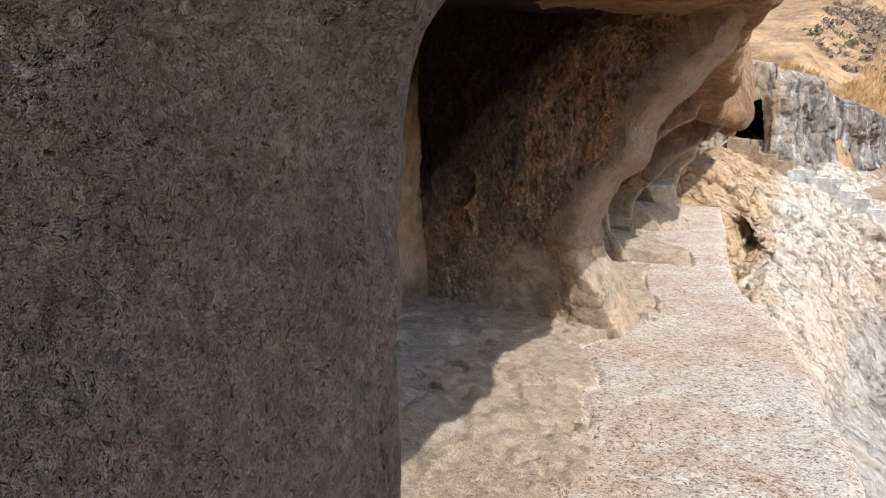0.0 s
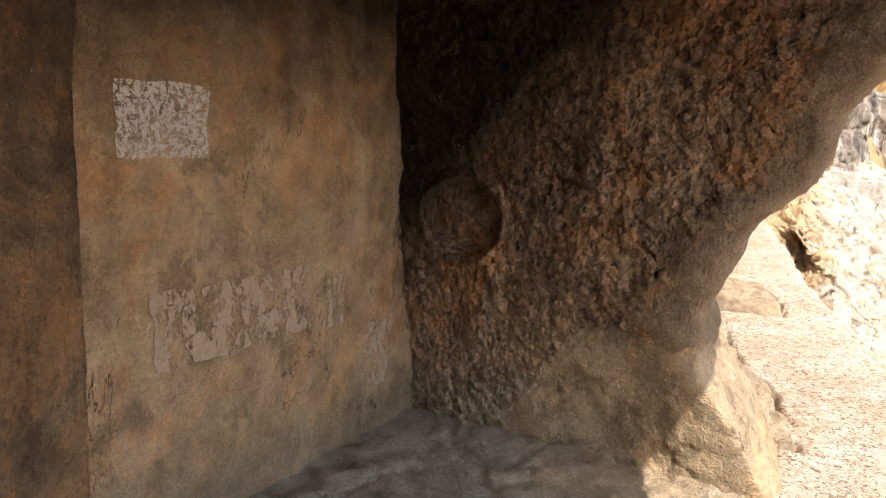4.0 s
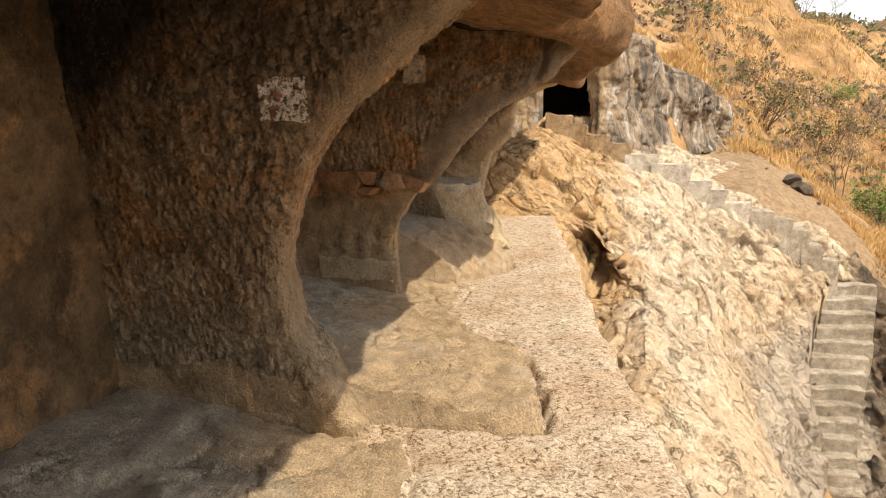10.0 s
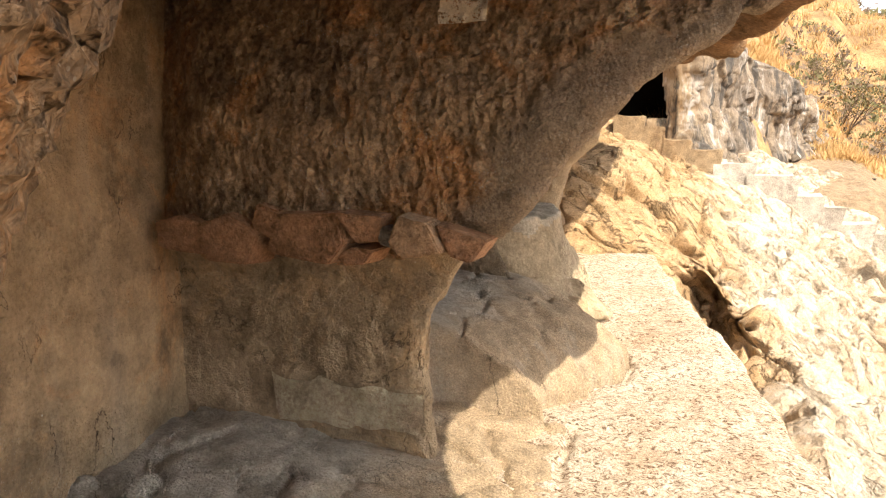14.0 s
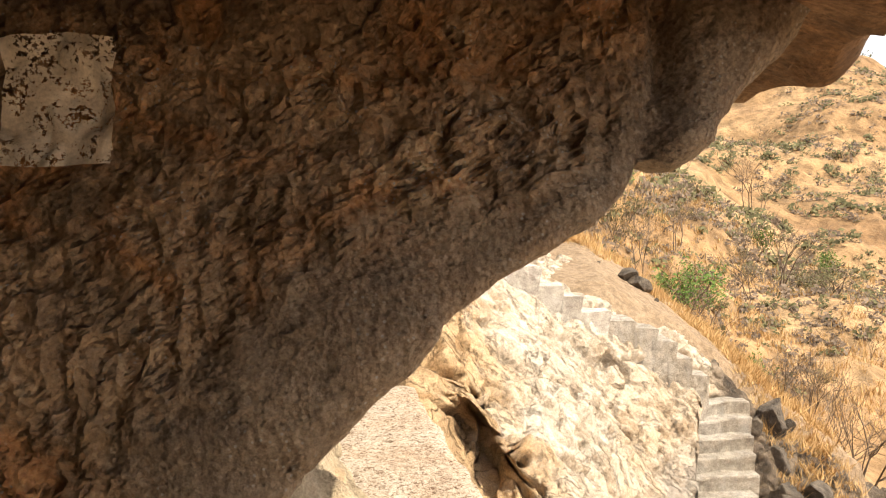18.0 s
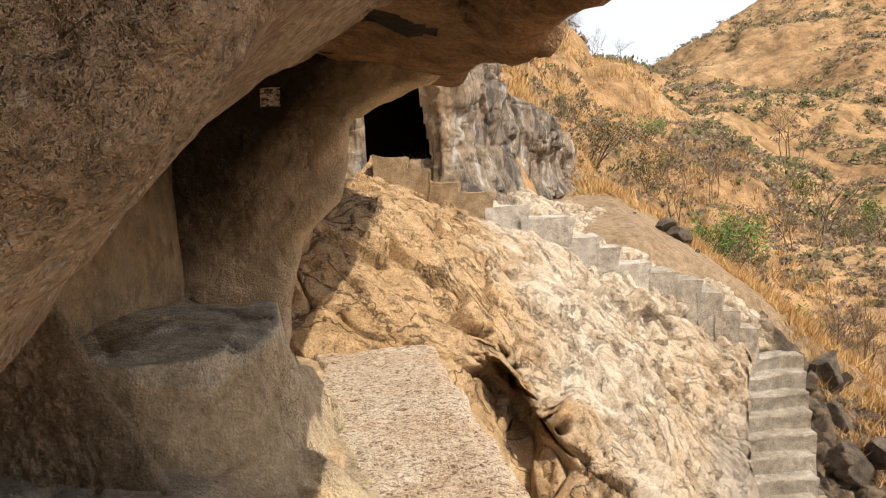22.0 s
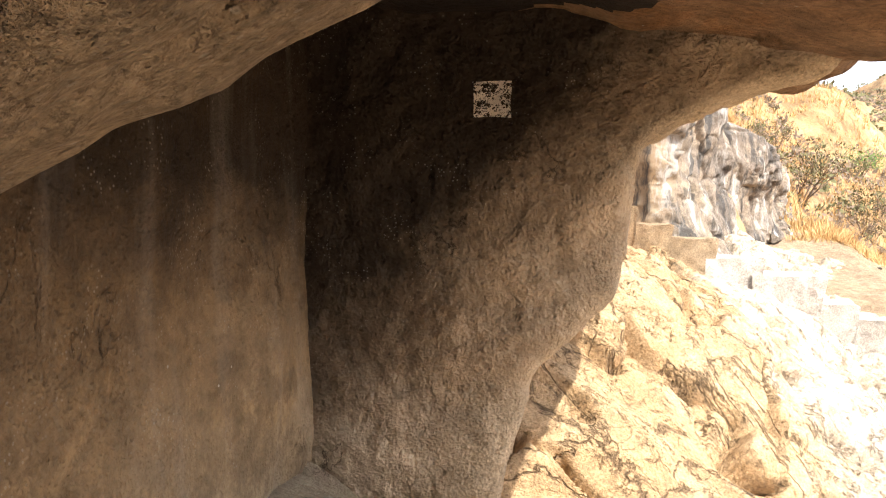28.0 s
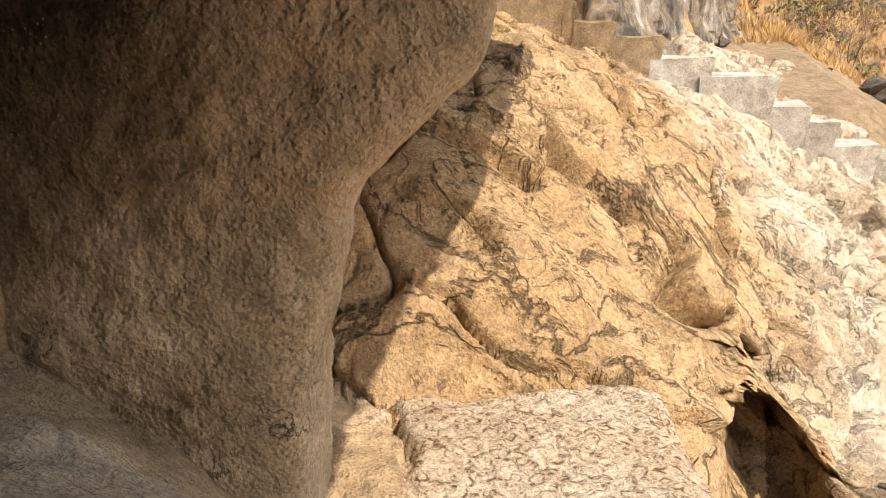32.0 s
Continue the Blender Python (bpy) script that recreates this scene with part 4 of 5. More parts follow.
channel = (Xg > np.interp(Yg, STAIR_Y, STAIR_L) - 0.05) & (Yg > 14) & (Yg < 20.1)
Zg = np.where(channel, np.minimum(Zg, -2.5 - 1.1 * (20 - Yg) - 0.25 * np.clip(Xg - np.interp(Yg, STAIR_Y, STAIR_R), 0, 9)), Zg)
P = np.stack([Xg, Yg, Zg], -1)
N = normals(P)
N = N * np.sign(N[..., 2:3])
shake = np.stack([fbm(P * 1.3, 3), fbm(P * 1.3 + 5, 3), fbm(P * 1.3 + 9, 3)], -1)
far = np.clip((Xg - 1.9 - 0.5 * fbm(P * 0.6 + 2, 3)) / 1.2, 0, 1)
lay = np.stack([(Xg - 1.2 * Zg) * 0.55, Yg, (1.2 * Xg + Zg) * 0.9], -1)
d = 0.16 * fbm(P * 0.8, 4, 0.5)
d = d + chips(lay * 0.85 + 0.5 * shake, 0.14, 0.17, 0.16, 0.04)
d = d + (0.45 + 0.55 * far) * chips(lay * 2.3 + 0.5 * shake + 4, 0.04, 0.055, 0.06, 0.045)
d = d + (0.25 + 0.75 * far) * chips(P * 6.5 + 1.1 * shake, 0.014, 0.02, 0.022, 0.06)
d = d + 0.010 * fbm(P * 9, 4, 0.6)
d = d * np.clip((Yg - 9.0) / 3.0, 0.5, 1) * np.where((Xg < 1.5) & (Yg < 13), 0.6, 1)
P = P + N * d[..., None]
along = (P[..., 0] - 2.0) * 0.58 - (P[..., 2] + 0.55) * 0.81 + 0.06 * fbm(P * 4, 3)
aside = (P[..., 0] - 2.0) * 0.81 + (P[..., 2] + 0.55) * 0.58 + 0.05 * fbm(P * 4 + 6, 3)
hollow = np.exp(-((along / 0.46) ** 4 + (aside / 0.19) ** 4 + ((P[..., 1] - 12.3) / 0.7) ** 4))
P[..., 1] += 1.0 * hollow
P[..., 0] += 0.1 * hollow
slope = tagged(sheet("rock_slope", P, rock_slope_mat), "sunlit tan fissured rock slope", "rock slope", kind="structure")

# ---- cliff with the dark doorway ----
CLIFF = [(-2.5, 19.6), (0.0, 20.4), (1.5, 20.5), (1.68, 20.2), (2.15, 20.5), (2.5, 22.0), (3.2, 23.6), (4.15, 26.0), (4.85, 27.2), (5.3, 29.4), (6.0, 31.0), (6.4, 35.0)]
FOOT = [1.2, 1.2, 1.2, 1.0, 0.8, 0.9, 0.8, 0.6, 0.7, 0.9, 1.2, 2]
CREST = [5.8, 4.8, 4.5, 4.4, 4.4, 4.6, 4.6, 3.9, 3.5, 3.35, 3.0, 2.9]
length = np.concatenate([[0], np.cumsum([math.dist(a, b) for a, b in zip(CLIFF, CLIFF[1:])])])
sv = np.linspace(0, length[-1], 420)
hv = np.linspace(0, 1, 130)
Sg, Hg = np.meshgrid(sv, hv, indexing="ij")
cx, cy = lerp(Sg, length, [p[0] for p in CLIFF]), lerp(Sg, length, [p[1] for p in CLIFF])
z0, z1 = lerp(Sg, length, FOOT), lerp(Sg, length, CREST)
tx, ty = np.gradient(cx, axis=0), np.gradient(cy, axis=0)
tl = np.hypot(tx, ty)
nx, ny = ty / tl, -tx / tl
over = 0.5 * np.clip((0.42 - Hg) / 0.42, 0, 1) ** 1.5 + 0.12 * np.exp(-((Hg - 0.6) / 0.14) ** 2) - 1.6 * np.clip((Hg - 0.84) / 0.16, 0, 1) ** 1.6
calm = np.clip((Sg - length[3]) / 0.6, 0.12, 1)
P = np.stack([cx + nx * over * calm, cy + ny * over * calm, z0 + (z1 - z0) * Hg], -1)
flute = 1.3 * fbm(np.stack([Sg * 0.7, Sg * 0, Hg * 1.1], -1), 3, 0.5) + chips(np.stack([Sg * 1.3, Sg * 0, Hg * 3.5], -1) + 0.4 * fbm(P * 1.2, 3)[..., None], 0.5, 0.6, 0.3, 0.06)
P[..., 0] += nx * (0.22 * flute * calm + 0.06 * fbm(P * 3, 3))
P[..., 1] += ny * (0.22 * flute * calm + 0.06 * fbm(P * 3, 3))
zc = (P[:-1, :-1, 2] + P[1:, 1:, 2]) / 2
xc = (P[:-1, :-1, 0] + P[1:, 1:, 0]) / 2
skip = np.zeros(P.shape[:2], bool)
skip[:-1, :-1] = (Sg[:-1, :-1] < length[3]) & (xc > 0.3) & (xc < 1.5 - 0.14 * (zc - 1.9)) & (zc > 1.92) & (zc < 2.85 + 0.35 * xc)
cliff = tagged(sheet("cliff_face", P, cliff_mat, skip=skip), "grey and tan weathered cliff streaked white, with a dark doorway", "cliff", kind="structure")


def box(name, lo, hi, mat, parent=None, label="", wobble=0.0, seed=0, cuts=3, smooth=False):
    """A hewn block: a box cut into small faces and knocked about."""
    bm = bmesh.new()
    bmesh.ops.create_cube(bm, size=1.0)
    bmesh.ops.bevel(bm, geom=bm.edges[:], offset=0.06, segments=1, affect="EDGES", clamp_overlap=True)
    if cuts:
        bmesh.ops.subdivide_edges(bm, edges=bm.edges[:], cuts=cuts, use_grid_fill=True)
    lo, hi = Vector(lo), Vector(hi)
    for v in bm.verts:
        p = Vector([(a + b) / 2 + c * (b - a) for a, b, c in zip(lo, hi, v.co)])
        v.co = p + wobble * noise.noise_vector(p * 2.3 + Vector((seed, 0, 0))) + 0.4 * wobble * noise.noise_vector(p * 7 + Vector((seed, 3, 0)))
    me = bpy.data.meshes.new(name)
    bm.to_mesh(me)
    bm.free()
    me.materials.append(mat)
    if smooth:
        me.polygons.foreach_set("use_smooth", [True] * len(me.polygons))
    ob = new(name, me)
    if parent is not None:
        ob.parent = parent
    if label:
        ob["label"] = label
    return ob


# the room behind the doorway: a closed cell, its shade painted as near-black
def cell_room(name, lo, hi, mat):
    x0, y0, z0 = lo
    x1, y1, z1 = hi
    v = [(x0, y0, z0), (x1, y0, z0), (x1, y1, z0), (x0, y1, z0), (x0, y0, z1), (x1, y0, z1), (x1, y1, z1), (x0, y1, z1)]
    return mesh_object(name, v, [(0, 1, 2, 3), (4, 7, 6, 5), (1, 5, 6, 2), (2, 6, 7, 3), (3, 7, 4, 0)], mat, smooth=False)


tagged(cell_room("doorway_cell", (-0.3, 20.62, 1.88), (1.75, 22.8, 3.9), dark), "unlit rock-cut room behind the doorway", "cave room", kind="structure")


def empty(name, at, label, category, group=""):
    ob = new(name)
    ob.location = at
    return tagged(ob, label, category, group)


# ---- rock-cut stairs ----
def step(parent, a, b, depth, drop, seed, mat, skirt=0.5):
    """One hewn step: tread from a to b (its front edge), running back by depth, with a riser of drop."""
    a, b, back = Vector(a), Vector(b), Vector(depth)
    n = 8
    rows = []
    for k, (off, dz) in enumerate([(back, 0.02), (back * 0.5, 0.0), (back * 0.06, 0.0), (Vector(), -0.025), (back * 0.05, -drop * 0.5), (back * 0.12, -drop * 1.25), (back * 0.3, -drop - skirt)]):
        row = []
        for i in range(n + 1):
            p = a.lerp(b, i / n) + off + Vector((0, 0, dz))
            row.append(p + 0.05 * noise.noise_vector(p * 1.9 + Vector((seed, 0, 0))) + 0.02 * noise.noise_vector(p * 7))
        rows.append(row)
    verts = [tuple(p - parent.location) for row in rows for p in row]
    m = len(verts)
    verts += [tuple(rows[0][i] - parent.location + Vector((0, 0, -drop - skirt))) for i in range(n + 1)]
    faces = [(r * (n + 1) + i, r * (n + 1) + i + 1, (r + 1) * (n + 1) + i + 1, (r + 1) * (n + 1) + i) for r in range(6) for i in range(n)]
    faces += [tuple([r * (n + 1) for r in range(7)] + [m]), tuple([r * (n + 1) + n for r in range(7)][::-1] + [m + n])]
    return mesh_object("step", verts, [f[::-1] for f in faces], mat, parent, smooth=False)


lower = empty("rock_staircase", (7.7, 19.5, -5), "steep flight of worn rock-cut steps on the slope", "staircase")
COUNT = 18
for i in range(COUNT):
    yy = 19.95 - 4.4 * i / (COUNT - 1)
    xl, xr = float(np.interp(yy, STAIR_Y, STAIR_L)), float(np.interp(yy, STAIR_Y, STAIR_R))
    zz = -2.05 - 1.1 * (20 - yy)
    step(lower, (xl, yy - 0.12, zz), (xr, yy - 0.08, zz + 0.02), (0.0, 0.34, 0), 0.28, i * 1.7, rock_pale, 0.5)

upper = empty("rock_staircase", (3, 21, 0), "flight of white worn rock-cut steps climbing to the doorway", "staircase")
TREADS = [(0.6, 19.3, 1.93), (1.05, 19.3, 1.7), (1.45, 19.3, 1.45), (1.95, 19.3, 1.24), (2.5, 19.3, 0.97), (3.12, 19.3, 0.74), (3.9, 19.4, 0.36), (4.35, 19.5, 0.14), (4.7, 19.6, -0.18), (5.3, 19.7, -0.38), (5.8, 19.7, -0.55), (6.25, 19.7, -0.78), (6.6, 19.7, -1.15), (6.9, 19.8, -1.5), (7.3, 19.9, -1.85)]
for i, (p, q) in enumerate(zip(TREADS, TREADS[1:])):
    drop = p[2] - q[2] + 0.12
    step(upper, (q[0] + 0.04, p[1] + 0.75, p[2]), (q[0] + 0.04, p[1] - 0.12, p[2]), (p[0] - q[0] - 0.16, 0, 0), drop, i * 2.3 + 50, rock_white if 3 < i < 9 else rock_sun if i < 4 else rock_pale)
box("white_block", (3.2, 19.25, -0.5), (3.85, 20.0, 0.5), rock_white, upper, wobble=0.1, seed=9).location = -upper.location
# ---- DETAILS ----
from mathutils.bvhtree import BVHTree


def tree_of(ob):
    me = ob.data
    return BVHTree.FromPolygons([v.co.copy() for v in me.vertices], [tuple(p.vertices) for p in me.polygons])


def simple(name, a, b, scale=8, grain=1.0):
    return material(name, rock(a, tuple((p + q) / 2 for p, q in zip(a, b)), b, grain=grain))


stone_red = simple("red_stone", (0.24, 0.125, 0.07), (0.44, 0.255, 0.145), grain=0.7)
stone_tan = simple("tan_stone", (0.36, 0.23, 0.14), (0.50, 0.34, 0.21), grain=0.5)
plaster_mat = simple("rough_plaster", (0.50, 0.41, 0.27), (0.68, 0.58, 0.41), grain=1.4)
terrace_mat = simple("bare_earth", (0.25, 0.17, 0.10), (0.36, 0.26, 0.165))
CLIFF_TREE = tree_of(cliff)

# ---- earth terrace above the stairs ----
Yg, Xg = np.meshgrid(np.linspace(20.2, 33, 130), np.linspace(2.2, 11.5, 150), indexing="ij")
edge = 5.6 + 0.12 * (Yg - 21)
Zg = np.interp(Yg, [20.2, 21, 26, 30, 33], [0.0, 0.25, 0.85, 1.3, 0.9]) - 0.02 * (Xg - 5) - 0.55 * np.clip(Xg - edge, 0, 9) ** 1.15 - 0.35 * np.clip(Xg - 4.2, 0, 9) * np.clip((21.5 - Yg) / 1.3, 0, 1)
P = np.stack([Xg, Yg, Zg], -1)
P[..., 2] += 0.07 * fbm(P * 0.8, 4) + 0.03 * fbm(P * 4, 3)
terrace = tagged(sheet("earth_terrace", P, terrace_mat, back=(0, 0.3, -2.0)), "bare brown earth terrace with loose stones", "earth bank", kind="structure")

GROUND = tree_of(ground)
TERRACE = tree_of(terrace)
SLOPE_TREE = tree_of(slope)


def drop(x, y, trees=None):
    """The highest ground at a place."""
    best = None
    for t in trees or (GROUND, TERRACE, SLOPE_TREE):
        hit = t.ray_cast(Vector((x, y, 60)), Vector((0, 0, -1)))
        if hit[0] is not None and (best is None or hit[0].z > best):
            best = hit[0].z
    return best if best is not None else 0.0


# ---- painted squares and flaking paint, lying on the rock ----
def paint_mat(name, color, hold, scale, stretch=(1, 1, 1), marks=None):
    def build(k):
        f = k.noise(scale, 6, 0.72, vec=k.stretch(*stretch))
        fine = k.noise(scale * 4, 3, 0.7)
        col = k.ramp(fine, (0.3, tuple(0.7 * c for c in color)), (0.7, color))
        if marks:
            col = k.mix(k.ramp(k.noise(scale * 0.45, 3, 0.6), (0.54, (0, 0, 0)), (0.6, (1, 1, 1))), col, marks)
        finish(k, col, 0.9, k.bump(f, 0.4, 0.01))
        gone = k.nt.nodes.new("ShaderNodeBsdfTransparent")
        both = k.nt.nodes.new("ShaderNodeMixShader")
        m = k.ramp(k.maths("ADD", f, k.maths("MULTIPLY", k.maths("SUBTRACT", fine, 0.5), 0.3)), (hold, (0, 0, 0)), (hold + 0.035, (1, 1, 1)))
        k.nt.links.new(m, both.inputs[0])
        k.nt.links.new(gone.outputs[0], both.inputs[1])
        k.nt.links.new(k.bsdf.outputs[0], both.inputs[2])
        k.nt.links.new(both.outputs[0], k.nt.nodes["Material Output"].inputs["Surface"])
    return material(name, build)


def on_rock(name, target, corners, way, mat, label, category, n=24, proud=0.006, ragged=0.0, seed=0, child=False):
    """A thin skin over the rock between four corners, thrown onto it along way."""
    tree, way = tree_of(target), Vector(way)
    a, b, c, d = [Vector(p) for p in corners]
    verts = []
    for i in range(n + 1):
        for j in range(n + 1):
            u, v = i / n, j / n
            p = (a.lerp(b, u)).lerp(d.lerp(c, u), v)
            if ragged and (i in (0, n) or j in (0, n)):
                p += ragged * noise.noise_vector(p * 9 + Vector((seed, 0, 0)))
            hit = tree.ray_cast(p - way * 1.2, way)
            verts.append((hit[0] if hit[0] is not None else p) - way * proud)
    faces = [(i * (n + 1) + j, (i + 1) * (n + 1) + j, (i + 1) * (n + 1) + j + 1, i * (n + 1) + j + 1) for i in range(n) for j in range(n)]
    ob = mesh_object(name, verts, faces, mat, smooth=True)
    if child:
        ob.parent = target
        ob["label"] = label
        return ob
    return tagged(ob, label, category)


chalk = paint_mat("chalk_paint", (0.72, 0.66, 0.58), 0.44, 40, marks=(0.30, 0.13, 0.10))
chalk_worn = paint_mat("worn_chalk_paint", (0.66, 0.62, 0.56), 0.50, 26)
chalk_part = paint_mat("patchy_chalk_paint", (0.74, 0.68, 0.60), 0.465, 48)
limewash = paint_mat("peeling_limewash", (0.50, 0.37, 0.26), 0.475, 15, (1, 1, 0.55))
chalk_pitted = paint_mat("pitted_chalk", (0.74, 0.65, 0.52), 0.41, 34)
WALLS = {o.name: o for o in scene.objects}


def square(target, lo, hi, y, mat, label, seed=0):
    (x0, z0), (x1, z1) = lo, hi
    return tagged(on_rock("painted_square", target, [(x0, y, z0), (x1, y, z0), (x1, y, z1), (x0, y, z1)], (0, 1, 0), mat, label, "painted sign", ragged=0.012, seed=seed), group="painted squares on the cell walls")


square(FINS[2], (0.97, 1.24), (1.19, 1.42), 3.6, chalk, "whitewashed square with faded red marks on chiselled rock", 1)
square(FINS[3], (0.74, 1.645), (0.925, 1.86), 6.5, chalk_pitted, "pale square patch with pitted holes on chiselled rock", 2)
square(FINS[4], (0.215, 1.44), (0.345, 1.57), 8.5, chalk_worn, "flaking remnant of a white square on dark rock", 3)
square(FINS[5], (0.51, 1.84), (0.63, 1.96), 10.6, chalk_part, "mottled white square on rock with painted-in shade", 4)
for lo, hi, label in (((-2.54, 1.36), (-2.12, 1.63), "mottled whitewashed square on the plastered wall"),):
    tagged(on_rock("painted_square", WALLS["wall_bay_1a"], [(0.1, lo[0], lo[1]), (0.1, hi[0], lo[1]), (0.1, hi[0], hi[1]), (0.1, lo[0], hi[1])], (-1, 0, 0), chalk_part, label, "painted sign", ragged=0.015), group="painted squares on the cell walls")
tagged(on_rock("painted_square", WALLS["wall_bay_1b"], [(0.5, -4.18, 1.47), (0.5, -3.95, 1.47), (0.5, -3.95, 1.69), (0.5, -4.18, 1.69)], (-1, 0, 0), chalk_worn, "worn whitewashed square on the dark wall", "painted sign", ragged=0.015), group="painted squares on the cell walls")
for k, (y0, y1, z0, z1) in enumerate([(-3.85, -3.68, 0.72, 1.28), (-4.42, -3.93, 0.66, 1.36), (-4.75, -4.32, 0.5, 0.76)]):
    tagged(on_rock("paint_remnant", WALLS["wall_bay_1b"], [(0.9, y0, z0), (0.9, y1, z0), (0.9, y1, z1), (0.9, y0, z1)], (-1, 0, 0), limewash, "peeling pale limewash streak on dark rock wall", "paint remnant", ragged=0.05, seed=k, n=30), group="limewash remnants")
for k, (y0, y1, z0, z1) in enumerate([(-0.95, -0.75, 0.1, 0.45), (-1.35, -1.2, 0.5, 0.75), (-2.4, -1.5, 0.55, 0.85)]):
    tagged(on_rock("paint_remnant", WALLS["wall_bay_1a"], [(0.2, y0, z0), (0.2, y1, z0), (0.2, y1, z1), (0.2, y0, z1)], (-1, 0, 0), limewash, "small pale plaster remnant on the ochre wall", "paint remnant", ragged=0.03, seed=k + 9), group="limewash remnants")

# the pale vein on the fourth cell's wall
vein = paint_mat("mineral_vein", (0.24, 0.195, 0.135), 0.46, 12, (1, 1, 0.6))
vein_core = paint_mat("vein_core", (0.42, 0.36, 0.27), 0.5, 30)
VEIN = [(8.20, 1.63), (8.21, 1.49), (8.26, 1.35), (8.33, 1.22), (8.38, 1.08), (8.47, 0.92), (8.58, 0.7)]
for (ya, za), (yb, zb) in zip(VEIN, VEIN[1:]):
    for half, mat_, proud, label in ((0.035, vein, 0.004, "grey mineral vein"), (0.006, vein_core, 0.008, "pale core of the vein")):
        on_rock("vein", WALLS["wall_bay_4"], [(0.2, ya - half, za), (0.2, ya + half, za), (0.2, yb + half, zb), (0.2, yb - half, zb)], (-1, 0, 0), mat_, label, "", n=10, proud=proud, child=True)

# ---- broken stone band and plaster strip on the third partition ----
def bedded_stone(outline, front, mat, label="", seed=0):
    """A flat-faced broken stone set in the rock: its outline (x, z), thick behind the front face, with knocked edges."""
    r = random.Random(seed)
    bm = bmesh.new()
    cx, cz = [sum(p[i] for p in outline) / len(outline) for i in (0, 1)]
    sx, sz = r.uniform(-0.25, 0.25), r.uniform(-0.5, 0.2)
    ring = [bm.verts.new((x, front + sx * (x - cx) + sz * (z - cz), z)) for x, z in outline]
    face = bm.faces.new(ring)
    grown = bmesh.ops.extrude_face_region(bm, geom=[face])["geom"]
    for v in grown:
        if isinstance(v, bmesh.types.BMVert):
            v.co = Vector((cx + 1.1 * (v.co.x - cx), front + 0.2, cz + 1.1 * (v.co.z - cz)))
    bmesh.ops.bevel(bm, geom=bm.edges[:], offset=0.008, segments=2, affect="EDGES", clamp_overlap=True)
    bmesh.ops.triangulate(bm, faces=bm.faces[:])
    bmesh.ops.subdivide_edges(bm, edges=bm.edges[:], cuts=3, use_grid_fill=True)
    for v in bm.verts:
        v.co += 0.004 * noise.noise_vector(v.co * 9 + Vector((seed, 0, 0))) + 0.002 * noise.noise_vector(v.co * 35)
    me = bpy.data.meshes.new("stone")
    bm.to_mesh(me)
    bm.free()
    me.materials.append(mat)
    ob = new("stone", me)
    ob.parent = FINS[3]
    if label:
        ob["label"] = label


bedded_stone([(-0.42, 0.79), (-0.2, 0.77), (-0.16, 0.88), (-0.3, 0.93), (-0.43, 0.9)], 6.35, stone_red, seed=11)
bedded_stone([(-0.19, 0.75), (0.0, 0.74), (0.06, 0.86), (-0.08, 0.94), (-0.2, 0.9)], 6.335, stone_red, seed=12)
bedded_stone([(0.0, 0.87), (0.12, 0.84), (0.15, 0.95), (0.04, 0.98)], 6.35, stone_red, seed=13)
bedded_stone([(0.08, 0.79), (0.15, 0.78), (0.37, 0.755), (0.44, 0.84), (0.41, 0.95), (0.14, 0.94)], 6.31, stone_red, seed=14)
bedded_stone([(0.41, 0.955), (0.58, 0.94), (0.545, 0.84), (0.47, 0.835)], 6.30, stone_red, seed=15)
bedded_stone([(0.38, 0.78), (0.46, 0.82), (0.54, 0.81), (0.5, 0.755), (0.42, 0.75)], 6.32, stone_red, seed=16)
bedded_stone([(0.55, 0.9), (0.615, 0.89), (0.605, 0.82), (0.55, 0.835)], 6.34, rock_floor, "small grey stone", seed=17)
bedded_stone([(0.645, 0.945), (0.76, 0.92), (0.82, 0.815), (0.65, 0.79), (0.605, 0.84)], 6.28, stone_tan, "tan flat-faced stone", seed=18)
bedded_stone([(0.78, 0.915), (0.97, 0.855), (0.91, 0.775), (0.83, 0.8)], 6.31, stone_red, seed=19)
rng = random.Random(4)
on_rock("plaster_strip", FINS[3], [(-0.02, 6.5, 0.03), (0.62, 6.5, 0.02), (0.64, 6.5, 0.19), (-0.05, 6.5, 0.215)], (0, 1, 0), plaster_mat, "pale rough plaster strip", "", n=40, proud=0.02, ragged=0.05, seed=31, child=True)


# ---- boulders and blocks ----
def boulder(name, at, size, mat, label, category="boulder", group="", seed=0, facets=9, detail=4):
    """A stone: a sphere cut by random planes and roughened."""
    r = random.Random(seed)
    bm = bmesh.new()
    bmesh.ops.create_icosphere(bm, subdivisions=detail, radius=1.0)
    planes = [(Vector((r.gauss(0, 1), r.gauss(0, 1), r.gauss(0, 0.8))).normalized(), r.uniform(0.38, 0.72)) for _ in range(facets + 6)]
    for v in bm.verts:
        p = v.co.copy()
        for n_, d_ in planes:
            e = p.dot(n_) - d_
            if e > 0:
                p -= n_ * e * 0.98
        p += 0.06 * noise.noise_vector(p * 2.5 + Vector((seed, 0, 0))) + 0.02 * noise.noise_vector(p * 9)
        v.co = Vector([c * s_ for c, s_ in zip(p, size)])
    me = bpy.data.meshes.new(name)
    bm.to_mesh(me)
    bm.free()
    me.materials.append(mat)
    ob = new(name, me)
    ob.location = at
    ob.rotation_euler = (0, 0, r.uniform(0, 6))
    return tagged(ob, label, category, group)


boulder("boulder", (9.0, 20.6, -2.75), (0.62, 0.55, 0.6), rock_grey, "dark angular boulder beside the rock stairs", seed=3)
boulder("boulder", (9.35, 20.9, -3.0), (0.35, 0.4, 0.4), rock_grey, "dark boulder behind the rock stairs", seed=4)
